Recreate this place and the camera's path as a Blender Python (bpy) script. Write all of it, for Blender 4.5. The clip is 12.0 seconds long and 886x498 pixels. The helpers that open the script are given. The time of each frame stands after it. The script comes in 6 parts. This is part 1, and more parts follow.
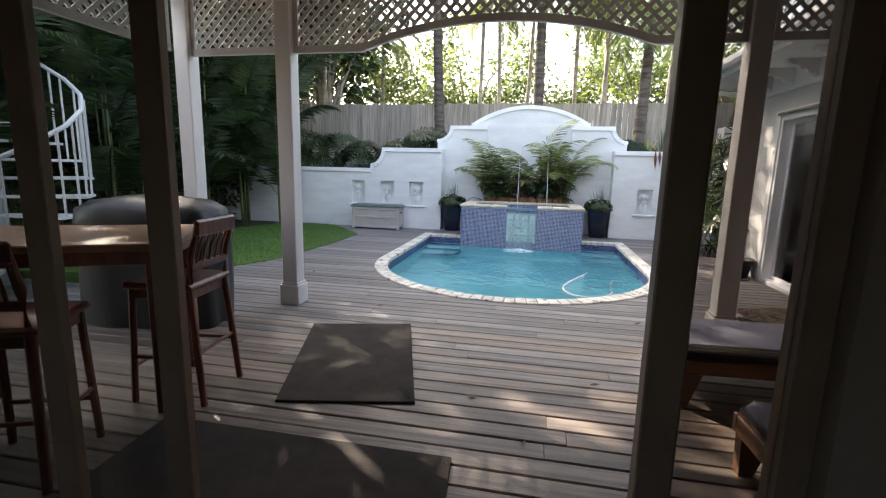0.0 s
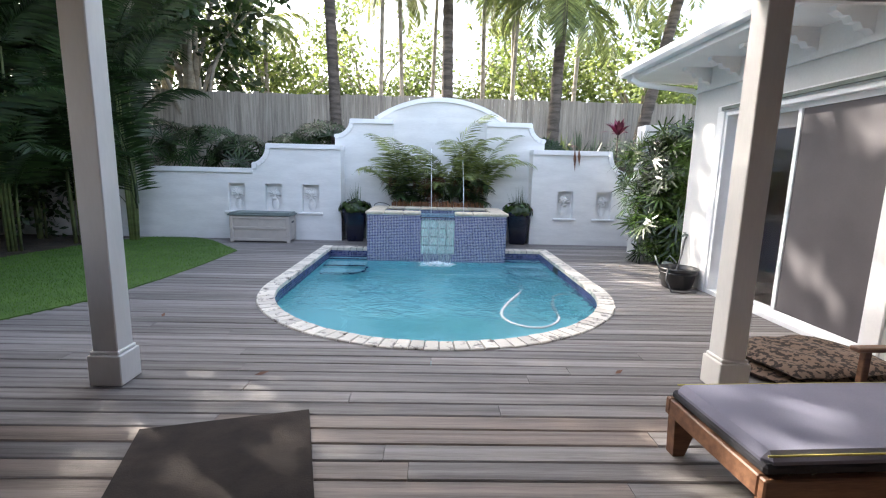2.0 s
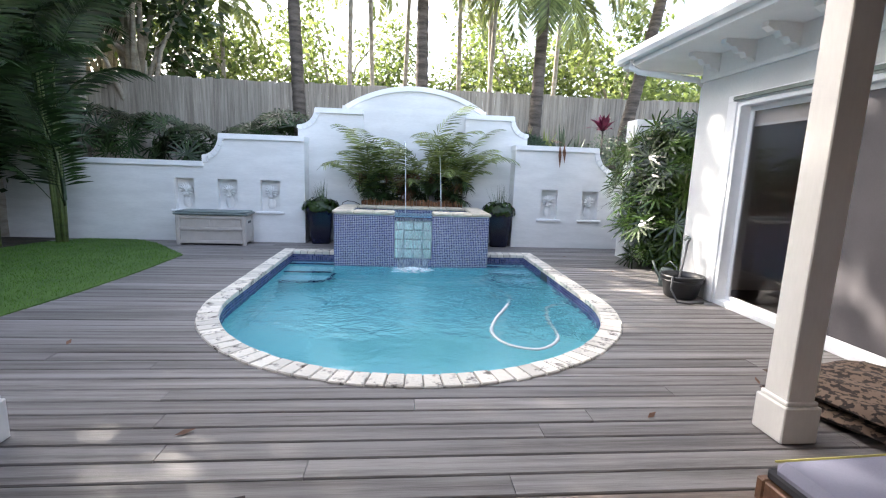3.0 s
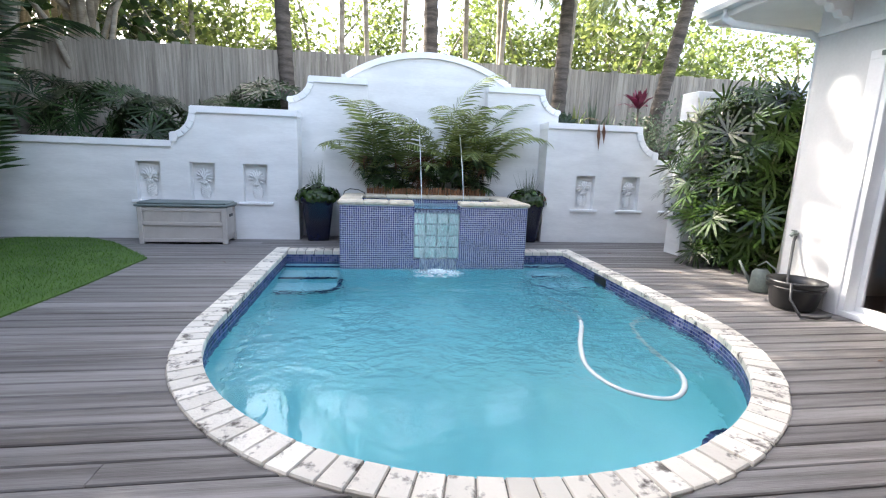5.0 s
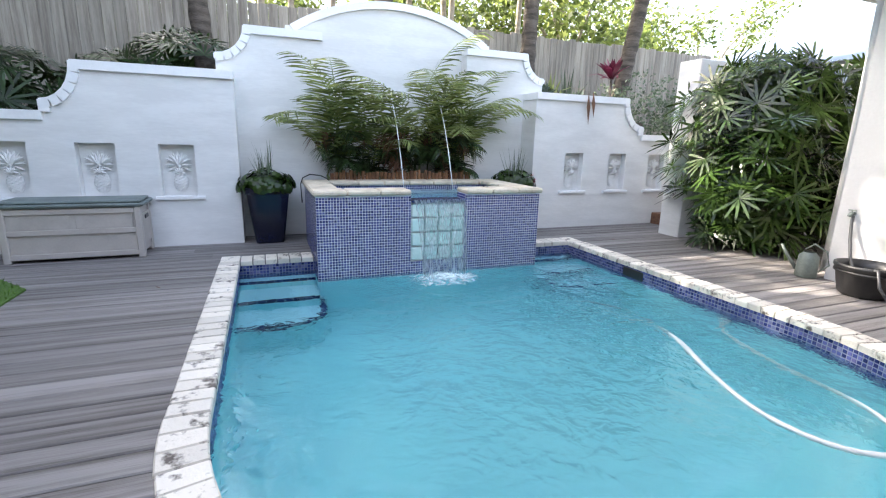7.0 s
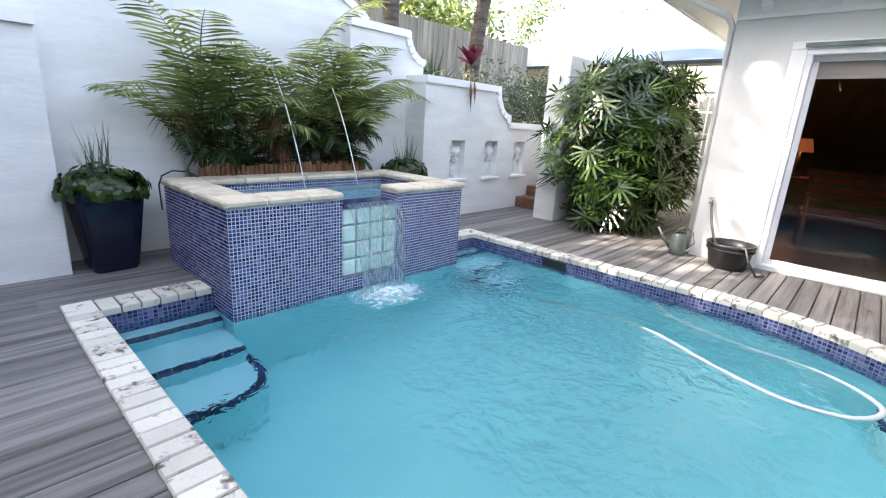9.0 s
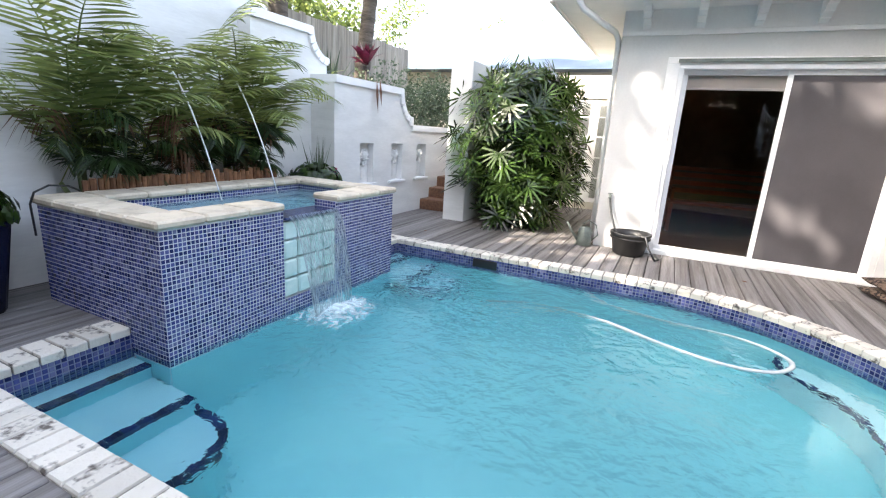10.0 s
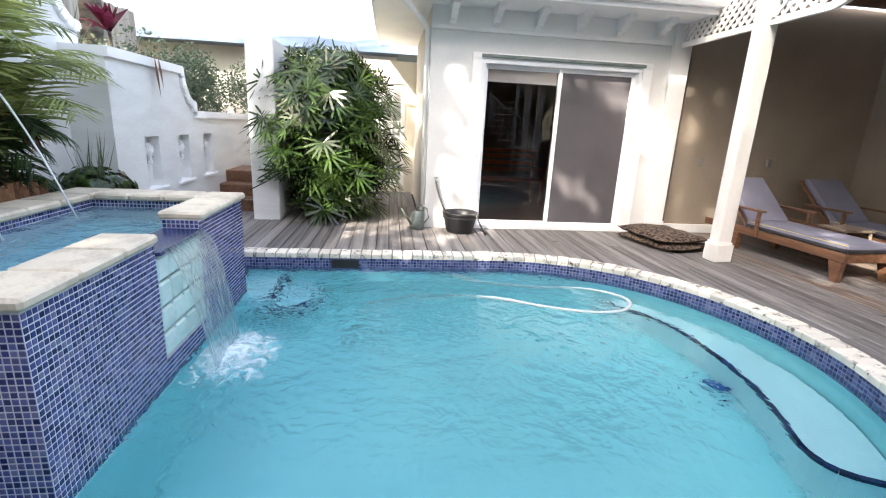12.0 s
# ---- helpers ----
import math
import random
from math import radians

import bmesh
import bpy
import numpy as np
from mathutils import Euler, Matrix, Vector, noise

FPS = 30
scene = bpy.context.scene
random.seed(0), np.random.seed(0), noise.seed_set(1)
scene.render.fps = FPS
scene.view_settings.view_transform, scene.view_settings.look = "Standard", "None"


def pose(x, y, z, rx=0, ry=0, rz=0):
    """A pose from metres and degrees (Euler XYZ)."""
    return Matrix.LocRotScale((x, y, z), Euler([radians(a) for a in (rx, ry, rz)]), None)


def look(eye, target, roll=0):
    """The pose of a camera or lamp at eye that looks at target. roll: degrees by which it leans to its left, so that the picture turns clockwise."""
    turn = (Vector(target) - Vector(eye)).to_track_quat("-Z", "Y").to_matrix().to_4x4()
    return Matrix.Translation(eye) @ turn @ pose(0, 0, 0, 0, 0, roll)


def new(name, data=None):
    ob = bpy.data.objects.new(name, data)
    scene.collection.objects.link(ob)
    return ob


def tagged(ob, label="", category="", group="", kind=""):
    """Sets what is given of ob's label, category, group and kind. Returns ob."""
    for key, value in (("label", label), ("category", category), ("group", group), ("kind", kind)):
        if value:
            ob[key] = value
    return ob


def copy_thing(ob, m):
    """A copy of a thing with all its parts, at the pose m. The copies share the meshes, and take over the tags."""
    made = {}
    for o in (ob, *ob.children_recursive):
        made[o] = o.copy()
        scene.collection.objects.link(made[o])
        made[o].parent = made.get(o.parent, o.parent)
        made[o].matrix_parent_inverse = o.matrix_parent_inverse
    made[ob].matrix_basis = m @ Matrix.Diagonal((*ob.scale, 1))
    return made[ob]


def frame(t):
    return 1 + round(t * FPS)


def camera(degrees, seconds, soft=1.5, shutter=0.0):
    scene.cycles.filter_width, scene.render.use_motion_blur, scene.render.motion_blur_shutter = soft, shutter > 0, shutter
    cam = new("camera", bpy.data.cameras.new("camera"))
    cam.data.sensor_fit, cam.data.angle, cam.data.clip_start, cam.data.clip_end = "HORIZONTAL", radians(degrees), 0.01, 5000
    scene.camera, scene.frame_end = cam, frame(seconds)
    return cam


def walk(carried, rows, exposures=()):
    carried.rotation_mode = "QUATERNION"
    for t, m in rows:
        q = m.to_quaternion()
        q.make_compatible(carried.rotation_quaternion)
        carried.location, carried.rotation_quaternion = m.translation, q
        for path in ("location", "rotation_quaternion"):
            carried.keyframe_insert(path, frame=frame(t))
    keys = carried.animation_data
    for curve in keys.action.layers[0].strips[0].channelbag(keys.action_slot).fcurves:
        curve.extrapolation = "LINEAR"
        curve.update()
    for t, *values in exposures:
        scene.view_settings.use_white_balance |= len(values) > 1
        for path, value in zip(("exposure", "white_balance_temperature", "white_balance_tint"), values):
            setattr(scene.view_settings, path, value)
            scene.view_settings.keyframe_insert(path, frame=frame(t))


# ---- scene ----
cam = camera(87.7, 12.0, soft=1.15)
PATH = [
    (0, (-0.072, 0.086, 1.398), (-0.452, 2.019, 1.055), 1.4),
    (0.5, (-0.199, 0.425, 1.387), (-0.482, 2.377, 1.054), 1.2),
    (1, (-0.295, 0.776, 1.379), (-0.465, 2.742, 1.05), 1.0),
    (1.5, (-0.365, 1.075, 1.414), (-0.424, 3.046, 1.08), 1.2),
    (2, (-0.421, 1.444, 1.388), (-0.371, 3.416, 1.058), 1.4),
    (2.5, (-0.441, 1.809, 1.384), (-0.315, 3.776, 1.047), 1.5),
    (3, (-0.502, 2.206, 1.331), (-0.321, 4.171, 1.001), 2.0),
    (5, (-1.07, 3.534, 1.212), (-0.785, 5.478, 0.839), 2.0),
    (5.5, (-1.284, 3.85, 1.252), (-0.924, 5.774, 0.845), 1.9),
    (6, (-1.506, 4.202, 1.189), (-1.055, 6.107, 0.78), 1.6),
    (6.5, (-1.711, 4.55, 1.155), (-1.154, 6.424, 0.734), 1.3),
    (8.5, (-2.575, 5.924, 1.282), (-1.332, 7.396, 0.744), 3.2),
    (9, (-2.754, 6.177, 1.294), (-1.328, 7.475, 0.765), 3.5),
    (9.5, (-2.94, 6.483, 1.292), (-1.332, 7.558, 0.783), 4.2),
    (10, (-3.045, 6.82, 1.264), (-1.292, 7.649, 0.776), 3.6),
    (10.5, (-3.11, 7.164, 1.265), (-1.253, 7.726, 0.778), 3.6),
    (11, (-3.135, 7.436, 1.266), (-1.221, 7.748, 0.777), 3.1),
    (11.5, (-3.11, 7.732, 1.282), (-1.175, 7.776, 0.779), 2.9),
    (12, (-3.087, 8.037, 1.321), (-1.169, 7.8, 0.806), 2.9),
]
EXPOSURES = [(0, 2.72, 6900, 11), (1, 2.70, 6700, 11), (3, 2.80, 6500, 11), (6, 2.88, 6650, 11), (9, 2.98, 6750, 11), (12, 2.98, 6850, 11)]
walk(cam, [(t, look(eye, target, roll)) for t, eye, target, roll in PATH], EXPOSURES)

# ---- sky and sun ----
SUN = Vector((-1.0, 0.8, 0.95)).normalized()
world = bpy.data.worlds.new("sky")
scene.world = world
world.use_nodes = True
wn = world.node_tree.nodes
sky = wn.new("ShaderNodeTexSky")
sky.sky_type = "NISHITA"
sky.sun_disc = False
sky.sun_elevation = math.asin(SUN.z)
sky.sun_rotation = math.atan2(SUN.x, SUN.y)
sky.air_density, sky.dust_density, sky.ozone_density = 1.0, 4.0, 1.0
wn["Background"].inputs[1].default_value = 0.15
haze = wn.new("ShaderNodeHueSaturation")
haze.inputs["Saturation"].default_value = 0.74
world.node_tree.links.new(sky.outputs[0], haze.inputs["Color"])
world.node_tree.links.new(haze.outputs[0], wn["Background"].inputs[0])
sun = new("sun", bpy.data.lights.new("sun", "SUN"))
sun.data.energy, sun.data.angle, sun.data.color = 3.0, radians(0.6), (1.0, 0.93, 0.82)
sun.matrix_world = look(SUN * 30, (0, 0, 0))


# ---- materials ----
def mat(name, a, b=None, rough=0.6, metal=0.0, scale=6.0, fine=60.0, bump=0.15, stretch=(1, 1, 1), vary=0.0, island=0.0,
        world_space=False, spec=0.5, trans=0.0, detail=6.0, dist=0.004, lo=0.35, hi=0.65):
    """A surface of two colours mixed by coarse and fine noise, with fine relief; vary: lightness from piece to piece."""
    m = bpy.data.materials.new(name)
    m.use_nodes = True
    n, l = m.node_tree.nodes, m.node_tree.links
    p = n["Principled BSDF"]
    b = b or tuple(c * 0.8 for c in a)
    tc = n.new("ShaderNodeTexCoord")
    geo = n.new("ShaderNodeNewGeometry")
    info = n.new("ShaderNodeObjectInfo")
    mp = n.new("ShaderNodeMapping")
    mp.inputs["Scale"].default_value = stretch
    l.new(geo.outputs["Position"] if world_space else tc.outputs["Object"], mp.inputs["Vector"])
    off = n.new("ShaderNodeVectorMath")
    off.operation = "ADD"
    shift = n.new("ShaderNodeVectorMath")
    shift.operation = "SCALE"
    shift.inputs[0].default_value = (17.0, 31.0, 11.0)
    l.new(info.outputs["Random"], shift.inputs["Scale"])
    l.new(mp.outputs[0], off.inputs[0])
    l.new(shift.outputs[0], off.inputs[1])
    n1 = n.new("ShaderNodeTexNoise")
    n1.inputs["Scale"].default_value, n1.inputs["Detail"].default_value = scale, detail
    n2 = n.new("ShaderNodeTexNoise")
    n2.inputs["Scale"].default_value, n2.inputs["Detail"].default_value = fine, 4
    for q in (n1, n2):
        l.new(off.outputs[0], q.inputs["Vector"])
    add = n.new("ShaderNodeMath")
    add.operation = "MULTIPLY_ADD"
    l.new(n2.outputs["Fac"], add.inputs[0])
    add.inputs[1].default_value = 0.4
    half = n.new("ShaderNodeMath")
    half.operation = "MULTIPLY_ADD"
    l.new(n1.outputs["Fac"], half.inputs[0])
    half.inputs[1].default_value, half.inputs[2].default_value = 1.0, -0.2
    l.new(half.outputs[0], add.inputs[2])
    ramp = n.new("ShaderNodeValToRGB")
    ramp.color_ramp.elements[0].position, ramp.color_ramp.elements[1].position = lo, hi
    ramp.color_ramp.elements[0].color, ramp.color_ramp.elements[1].color = (*b, 1), (*a, 1)
    l.new(add.outputs[0], ramp.inputs[0])
    colour = ramp.outputs[0]
    if vary or island:
        hsv = n.new("ShaderNodeHueSaturation")
        ma = n.new("ShaderNodeMapRange")
        w = vary or island
        ma.inputs["To Min"].default_value, ma.inputs["To Max"].default_value = 1 - w, 1 + w
        l.new(info.outputs["Random"] if vary else geo.outputs["Random Per Island"], ma.inputs["Value"])
        l.new(ma.outputs[0], hsv.inputs["Value"])
        l.new(colour, hsv.inputs["Color"])
        colour = hsv.outputs[0]
    l.new(colour, p.inputs["Base Color"])
    p.inputs["Roughness"].default_value, p.inputs["Metallic"].default_value = rough, metal
    p.inputs["Specular IOR Level"].default_value = spec
    if bump:
        bp = n.new("ShaderNodeBump")
        bp.inputs["Strength"].default_value, bp.inputs["Distance"].default_value = bump, dist
        l.new(add.outputs[0], bp.inputs["Height"])
        l.new(bp.outputs[0], p.inputs["Normal"])
    if trans:
        tr = n.new("ShaderNodeBsdfTranslucent")
        mx = n.new("ShaderNodeMixShader")
        mx.inputs[0].default_value = trans
        boost = n.new("ShaderNodeHueSaturation")
        boost.inputs["Hue"].default_value, boost.inputs["Value"].default_value = 0.48, 1.9
        l.new(colour, boost.inputs["Color"])
        l.new(boost.outputs[0], tr.inputs["Color"])
        l.new(p.outputs[0], mx.inputs[1])
        l.new(tr.outputs[0], mx.inputs[2])
        l.new(mx.outputs[0], n["Material Output"].inputs["Surface"])
    return m


def glass_mat(name, tint=(1, 1, 1), rough=0.0, ior=1.45, wave=0.0, scale=4.0, fine=14.0, stretch=(1, 1, 1)):
    m = bpy.data.materials.new(name)
    m.use_nodes = True
    n, l = m.node_tree.nodes, m.node_tree.links
    n.remove(n["Principled BSDF"])
    g = n.new("ShaderNodeBsdfGlass")
    g.inputs["Color"].default_value, g.inputs["Roughness"].default_value, g.inputs["IOR"].default_value = (*tint, 1), rough, ior
    l.new(g.outputs[0], n["Material Output"].inputs["Surface"])
    if wave:
        geo = n.new("ShaderNodeNewGeometry")
        mp = n.new("ShaderNodeMapping")
        mp.inputs["Scale"].default_value = stretch
        l.new(geo.outputs["Position"], mp.inputs["Vector"])
        a, b = n.new("ShaderNodeTexNoise"), n.new("ShaderNodeTexNoise")
        a.inputs["Scale"].default_value, b.inputs["Scale"].default_value = scale, fine
        a.inputs["Distortion"].default_value, b.inputs["Distortion"].default_value = 0.6, 1.0
        mx = n.new("ShaderNodeMath")
        mx.operation = "MULTIPLY_ADD"
        mx.inputs[1].default_value = 0.36
        l.new(mp.outputs[0], a.inputs["Vector"])
        l.new(mp.outputs[0], b.inputs["Vector"])
        l.new(b.outputs["Fac"], mx.inputs[0])
        l.new(a.outputs["Fac"], mx.inputs[2])
        bp = n.new("ShaderNodeBump")
        bp.inputs["Strength"].default_value, bp.inputs["Distance"].default_value = 1.0, wave
        calm, span = n.new("ShaderNodeTexNoise"), n.new("ShaderNodeMapRange")
        calm.inputs["Scale"].default_value = scale * 0.3
        span.inputs["From Min"].default_value, span.inputs["From Max"].default_value = 0.38, 0.62
        span.inputs["To Min"].default_value, span.inputs["To Max"].default_value = wave * 0.3, wave
        l.new(mp.outputs[0], calm.inputs["Vector"])
        l.new(calm.outputs["Fac"], span.inputs["Value"])
        xyz, far, both = n.new("ShaderNodeSeparateXYZ"), n.new("ShaderNodeMapRange"), n.new("ShaderNodeMath")
        far.inputs["From Min"].default_value, far.inputs["From Max"].default_value = 8.35, 7.3
        far.inputs["To Min"].default_value = 0.30
        both.operation = "MULTIPLY"
        l.new(geo.outputs["Position"], xyz.inputs[0])
        l.new(xyz.outputs["Y"], far.inputs["Value"])
        l.new(span.outputs[0], both.inputs[0])
        l.new(far.outputs[0], both.inputs[1])
        rim_, all_ = n.new("ShaderNodeMapRange"), n.new("ShaderNodeMath")
        rim_.inputs["From Min"].default_value, rim_.inputs["From Max"].default_value = 6.0, 6.9
        rim_.inputs["To Min"].default_value = 0.03
        all_.operation = "MULTIPLY"
        l.new(xyz.outputs["Y"], rim_.inputs["Value"])
        l.new(both.outputs[0], all_.inputs[0])
        l.new(rim_.outputs[0], all_.inputs[1])
        west, whole = n.new("ShaderNodeMapRange"), n.new("ShaderNodeMath")
        west.inputs["From Min"].default_value, west.inputs["From Max"].default_value = -1.5, -0.5
        west.inputs["To Min"].default_value = 0.10
        whole.operation = "MULTIPLY"
        l.new(xyz.outputs["X"], west.inputs["Value"])
        l.new(all_.outputs[0], whole.inputs[0])
        l.new(west.outputs[0], whole.inputs[1])
        l.new(whole.outputs[0], bp.inputs["Distance"])
        l.new(mx.outputs[0], bp.inputs["Height"])
        l.new(bp.outputs[0], g.inputs["Normal"])
    return m


def pane_mat(name, tint, see=0.7, rough=0.02):
    """A thin pane: clear with a tint, and a mirror-like sheen by Fresnel."""
    m = bpy.data.materials.new(name)
    m.use_nodes = True
    n, l = m.node_tree.nodes, m.node_tree.links
    n.remove(n["Principled BSDF"])
    t, g, f, mx = n.new("ShaderNodeBsdfTransparent"), n.new("ShaderNodeBsdfGlossy"), n.new("ShaderNodeLayerWeight"), n.new("ShaderNodeMixShader")
    t.inputs[0].default_value, g.inputs["Roughness"].default_value = (*tint, 1), rough
    power, lift = n.new("ShaderNodeMath"), n.new("ShaderNodeMath")
    power.operation, lift.operation = "POWER", "MULTIPLY_ADD"
    power.inputs[1].default_value, lift.inputs[1].default_value, lift.inputs[2].default_value = 4.0, 0.9, 0.04
    l.new(f.outputs["Facing"], power.inputs[0])
    l.new(power.outputs[0], lift.inputs[0])
    l.new(lift.outputs[0], mx.inputs[0])
    l.new(t.outputs[0], mx.inputs[1])
    l.new(g.outputs[0], mx.inputs[2])
    l.new(mx.outputs[0], n["Material Output"].inputs["Surface"])
    return m


def glow_mat(name, colour, strength):
    m = bpy.data.materials.new(name)
    m.use_nodes = True
    p = m.node_tree.nodes["Principled BSDF"]
    p.inputs["Emission Color"].default_value, p.inputs["Emission Strength"].default_value = (*colour, 1), strength
    p.inputs["Base Color"].default_value = (*colour, 1)
    return m


DECK = mat("weathered_deck", (0.232, 0.216, 0.210), (0.092, 0.079, 0.073), 0.58, scale=2.2, fine=26, bump=0.8, stretch=(0.3, 10, 4), vary=0.24, world_space=True, dist=0.004, lo=0.3, hi=0.62)
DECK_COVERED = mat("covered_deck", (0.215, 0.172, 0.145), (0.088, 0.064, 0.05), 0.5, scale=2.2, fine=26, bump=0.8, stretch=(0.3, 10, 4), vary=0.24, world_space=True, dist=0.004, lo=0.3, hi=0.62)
STUCCO = mat("white_stucco", (0.79, 0.785, 0.77), (0.71, 0.705, 0.69), 0.85, scale=2.2, fine=16, bump=0.55, stretch=(0.8, 0.8, 3.4), world_space=True, dist=0.007)
TRIM = mat("white_trim", (0.86, 0.86, 0.86), (0.80, 0.80, 0.80), 0.5, scale=3, fine=50, bump=0.06, world_space=True)
HOUSE = mat("white_house_stucco", (0.68, 0.68, 0.67), (0.61, 0.61, 0.60), 0.85, scale=1.3, fine=45, bump=0.3, world_space=True, dist=0.006)
# light tan darkened: the covered terrace's shade is put into the colour
SHADED_TAN = mat("shade_darkened_tan", (0.34, 0.285, 0.23), (0.295, 0.245, 0.195), 0.85, scale=1.3, fine=45, bump=0.3, world_space=True)
CREAM = mat("cream_stucco", (0.70, 0.66, 0.58), (0.64, 0.60, 0.52), 0.85, scale=1.3, fine=45, bump=0.3, world_space=True)
POST = mat("painted_post", (0.80, 0.78, 0.75), (0.74, 0.72, 0.69), 0.5, scale=4, fine=60, bump=0.08, stretch=(1, 1, 0.2))
BRICK = mat("tumbled_coping", (0.70, 0.65, 0.57), (0.12, 0.10, 0.085), 0.8, scale=10, fine=46, bump=1.0, vary=0.16, world_space=True, dist=0.01, lo=0.30, hi=0.44)
TRAV = mat("travertine", (0.68, 0.59, 0.46), (0.48, 0.40, 0.30), 0.65, scale=7, fine=60, bump=0.5, vary=0.1, world_space=True, lo=0.28, hi=0.55)
GROUT = mat("pale_grout", (0.76, 0.75, 0.79), (0.64, 0.63, 0.70), 0.8, fine=90, world_space=True)
PLASTER = mat("pool_plaster", (0.38, 0.77, 0.81), (0.33, 0.71, 0.77), 0.7, scale=1.2, fine=10, bump=0.05, world_space=True)
STEP = mat("pool_step_plaster", (0.54, 0.79, 0.86), (0.48, 0.74, 0.82), 0.7, scale=1.5, fine=12, bump=0.05, world_space=True)
DARKTILE = mat("dark_blue_tile", (0.02, 0.035, 0.13), (0.012, 0.02, 0.07), 0.25, vary=0.4)
WATER = glass_mat("pool_water", (0.79, 0.97, 0.985), 0.0, 1.33, 0.42, 4.6, 15.0)
FALL = glass_mat("falling_water", (0.93, 0.98, 0.99), 0.06, 1.2, 0.03, 10, 40, (3.0, 3.0, 0.35))
FOAM = mat("foam", (0.88, 0.93, 0.95), (0.7, 0.85, 0.92), 0.5, scale=20, fine=90, bump=0.5)
GLASSBLOCK = mat("glass_block", (0.66, 0.79, 0.75), (0.50, 0.68, 0.65), 0.12, scale=8, fine=30, bump=0.4, vary=0.12, spec=0.8)
FENCE = mat("grey_fence", (0.40, 0.36, 0.31), (0.24, 0.21, 0.18), 0.85, scale=3, fine=30, bump=0.5, stretch=(8, 8, 0.4), vary=0.18, world_space=True)
SOIL = mat("dark_soil", (0.06, 0.045, 0.03), (0.03, 0.022, 0.016), 0.95, scale=5, fine=40, bump=1.0, world_space=True, dist=0.03)
GROUND = mat("earth", (0.10, 0.09, 0.05), (0.06, 0.06, 0.03), 0.95, scale=1, fine=20, bump=0.6, world_space=True)
TURF = mat("turf", (0.075, 0.15, 0.022), (0.045, 0.105, 0.014), 0.8, scale=3, fine=80, bump=0.6, world_space=True, island=0.0)
BLADE = mat("grass_blade", (0.085, 0.18, 0.025), (0.05, 0.12, 0.015), 0.6, island=0.35, bump=0, trans=0.25)
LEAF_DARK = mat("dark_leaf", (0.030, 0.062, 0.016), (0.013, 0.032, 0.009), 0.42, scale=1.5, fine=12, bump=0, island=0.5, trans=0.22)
LEAF_PALM = mat("palm_leaflet", (0.24, 0.28, 0.095), (0.09, 0.13, 0.04), 0.34, scale=1.5, fine=12, bump=0, island=0.4, trans=0.35)
LEAF_FAN = mat("fan_leaf", (0.050, 0.092, 0.020), (0.010, 0.024, 0.006), 0.20, scale=2, fine=14, bump=0, island=0.4, trans=0.25)
LEAF_TREE = mat("tree_leaf", (0.125, 0.165, 0.045), (0.06, 0.095, 0.025), 0.5, scale=0.8, fine=8, bump=0, island=0.5, trans=0.5)
LEAF_GREY = mat("grey_green_leaf", (0.12, 0.16, 0.10), (0.07, 0.10, 0.055), 0.5, scale=2, fine=14, bump=0, island=0.35, trans=0.25)
LEAF_RED = mat("red_bromeliad", (0.16, 0.015, 0.035), (0.06, 0.01, 0.018), 0.4, bump=0, island=0.35, trans=0.25)
PETAL = mat("pink_petal", (0.75, 0.16, 0.25), (0.6, 0.1, 0.18), 0.6, bump=0)
DEADLEAF = mat("dead_brown_leaf", (0.17, 0.085, 0.045), (0.09, 0.045, 0.025), 0.7, bump=0, island=0.3, trans=0.2)
BARK = mat("palm_bark", (0.135, 0.11, 0.09), (0.05, 0.04, 0.032), 0.9, scale=3, fine=22, bump=1.0, stretch=(1, 1, 5), dist=0.02)
BARK_PALE = mat("pale_bark", (0.42, 0.38, 0.32), (0.25, 0.22, 0.18), 0.85, scale=3, fine=20, bump=0.6, stretch=(1, 1, 3), dist=0.01)
CULM = mat("green_stem", (0.16, 0.20, 0.07), (0.10, 0.12, 0.05), 0.5, scale=3, fine=20, stretch=(1, 1, 3))
WOOD_RED = mat("mahogany", (0.20, 0.058, 0.028), (0.095, 0.027, 0.014), 0.32, scale=4, fine=30, bump=0.15, stretch=(6, 6, 0.7))
WOOD_TOP = mat("table_wood", (0.30, 0.16, 0.09), (0.18, 0.085, 0.045), 0.3, scale=3, fine=26, bump=0.12, stretch=(0.6, 7, 4))
TEAK = mat("teak", (0.21, 0.105, 0.058), (0.115, 0.053, 0.03), 0.5, scale=4, fine=30, bump=0.2, stretch=(0.7, 7, 7))
TEAK_GREY = mat("weathered_teak", (0.33, 0.26, 0.21), (0.22, 0.165, 0.13), 0.6, scale=4, fine=30, bump=0.25, stretch=(0.7, 7, 7))
CUSHION = mat("lilac_grey_canvas", (0.235, 0.235, 0.31), (0.20, 0.20, 0.27), 0.9, scale=3, fine=160, bump=0.3)
CUSHION_SIDE = mat("charcoal_canvas", (0.045, 0.045, 0.055), (0.03, 0.03, 0.036), 0.9, fine=160, bump=0.3)
PIPING = mat("yellow_piping", (0.62, 0.55, 0.16), (0.5, 0.44, 0.12), 0.7)
MATCOIR = mat("brown_door_mat", (0.034, 0.024, 0.019), (0.017, 0.012, 0.010), 0.95, scale=8, fine=140, bump=1.0, dist=0.006)
COVER = mat("black_vinyl_cover", (0.016, 0.018, 0.022), (0.008, 0.009, 0.012), 0.42, scale=4, fine=20, bump=0.4, dist=0.02)
ALU = mat("white_aluminium", (0.83, 0.84, 0.85), (0.78, 0.79, 0.80), 0.35, bump=0.02)
BRONZE = mat("brown_aluminium", (0.27, 0.19, 0.135), (0.22, 0.155, 0.11), 0.45, bump=0.03)
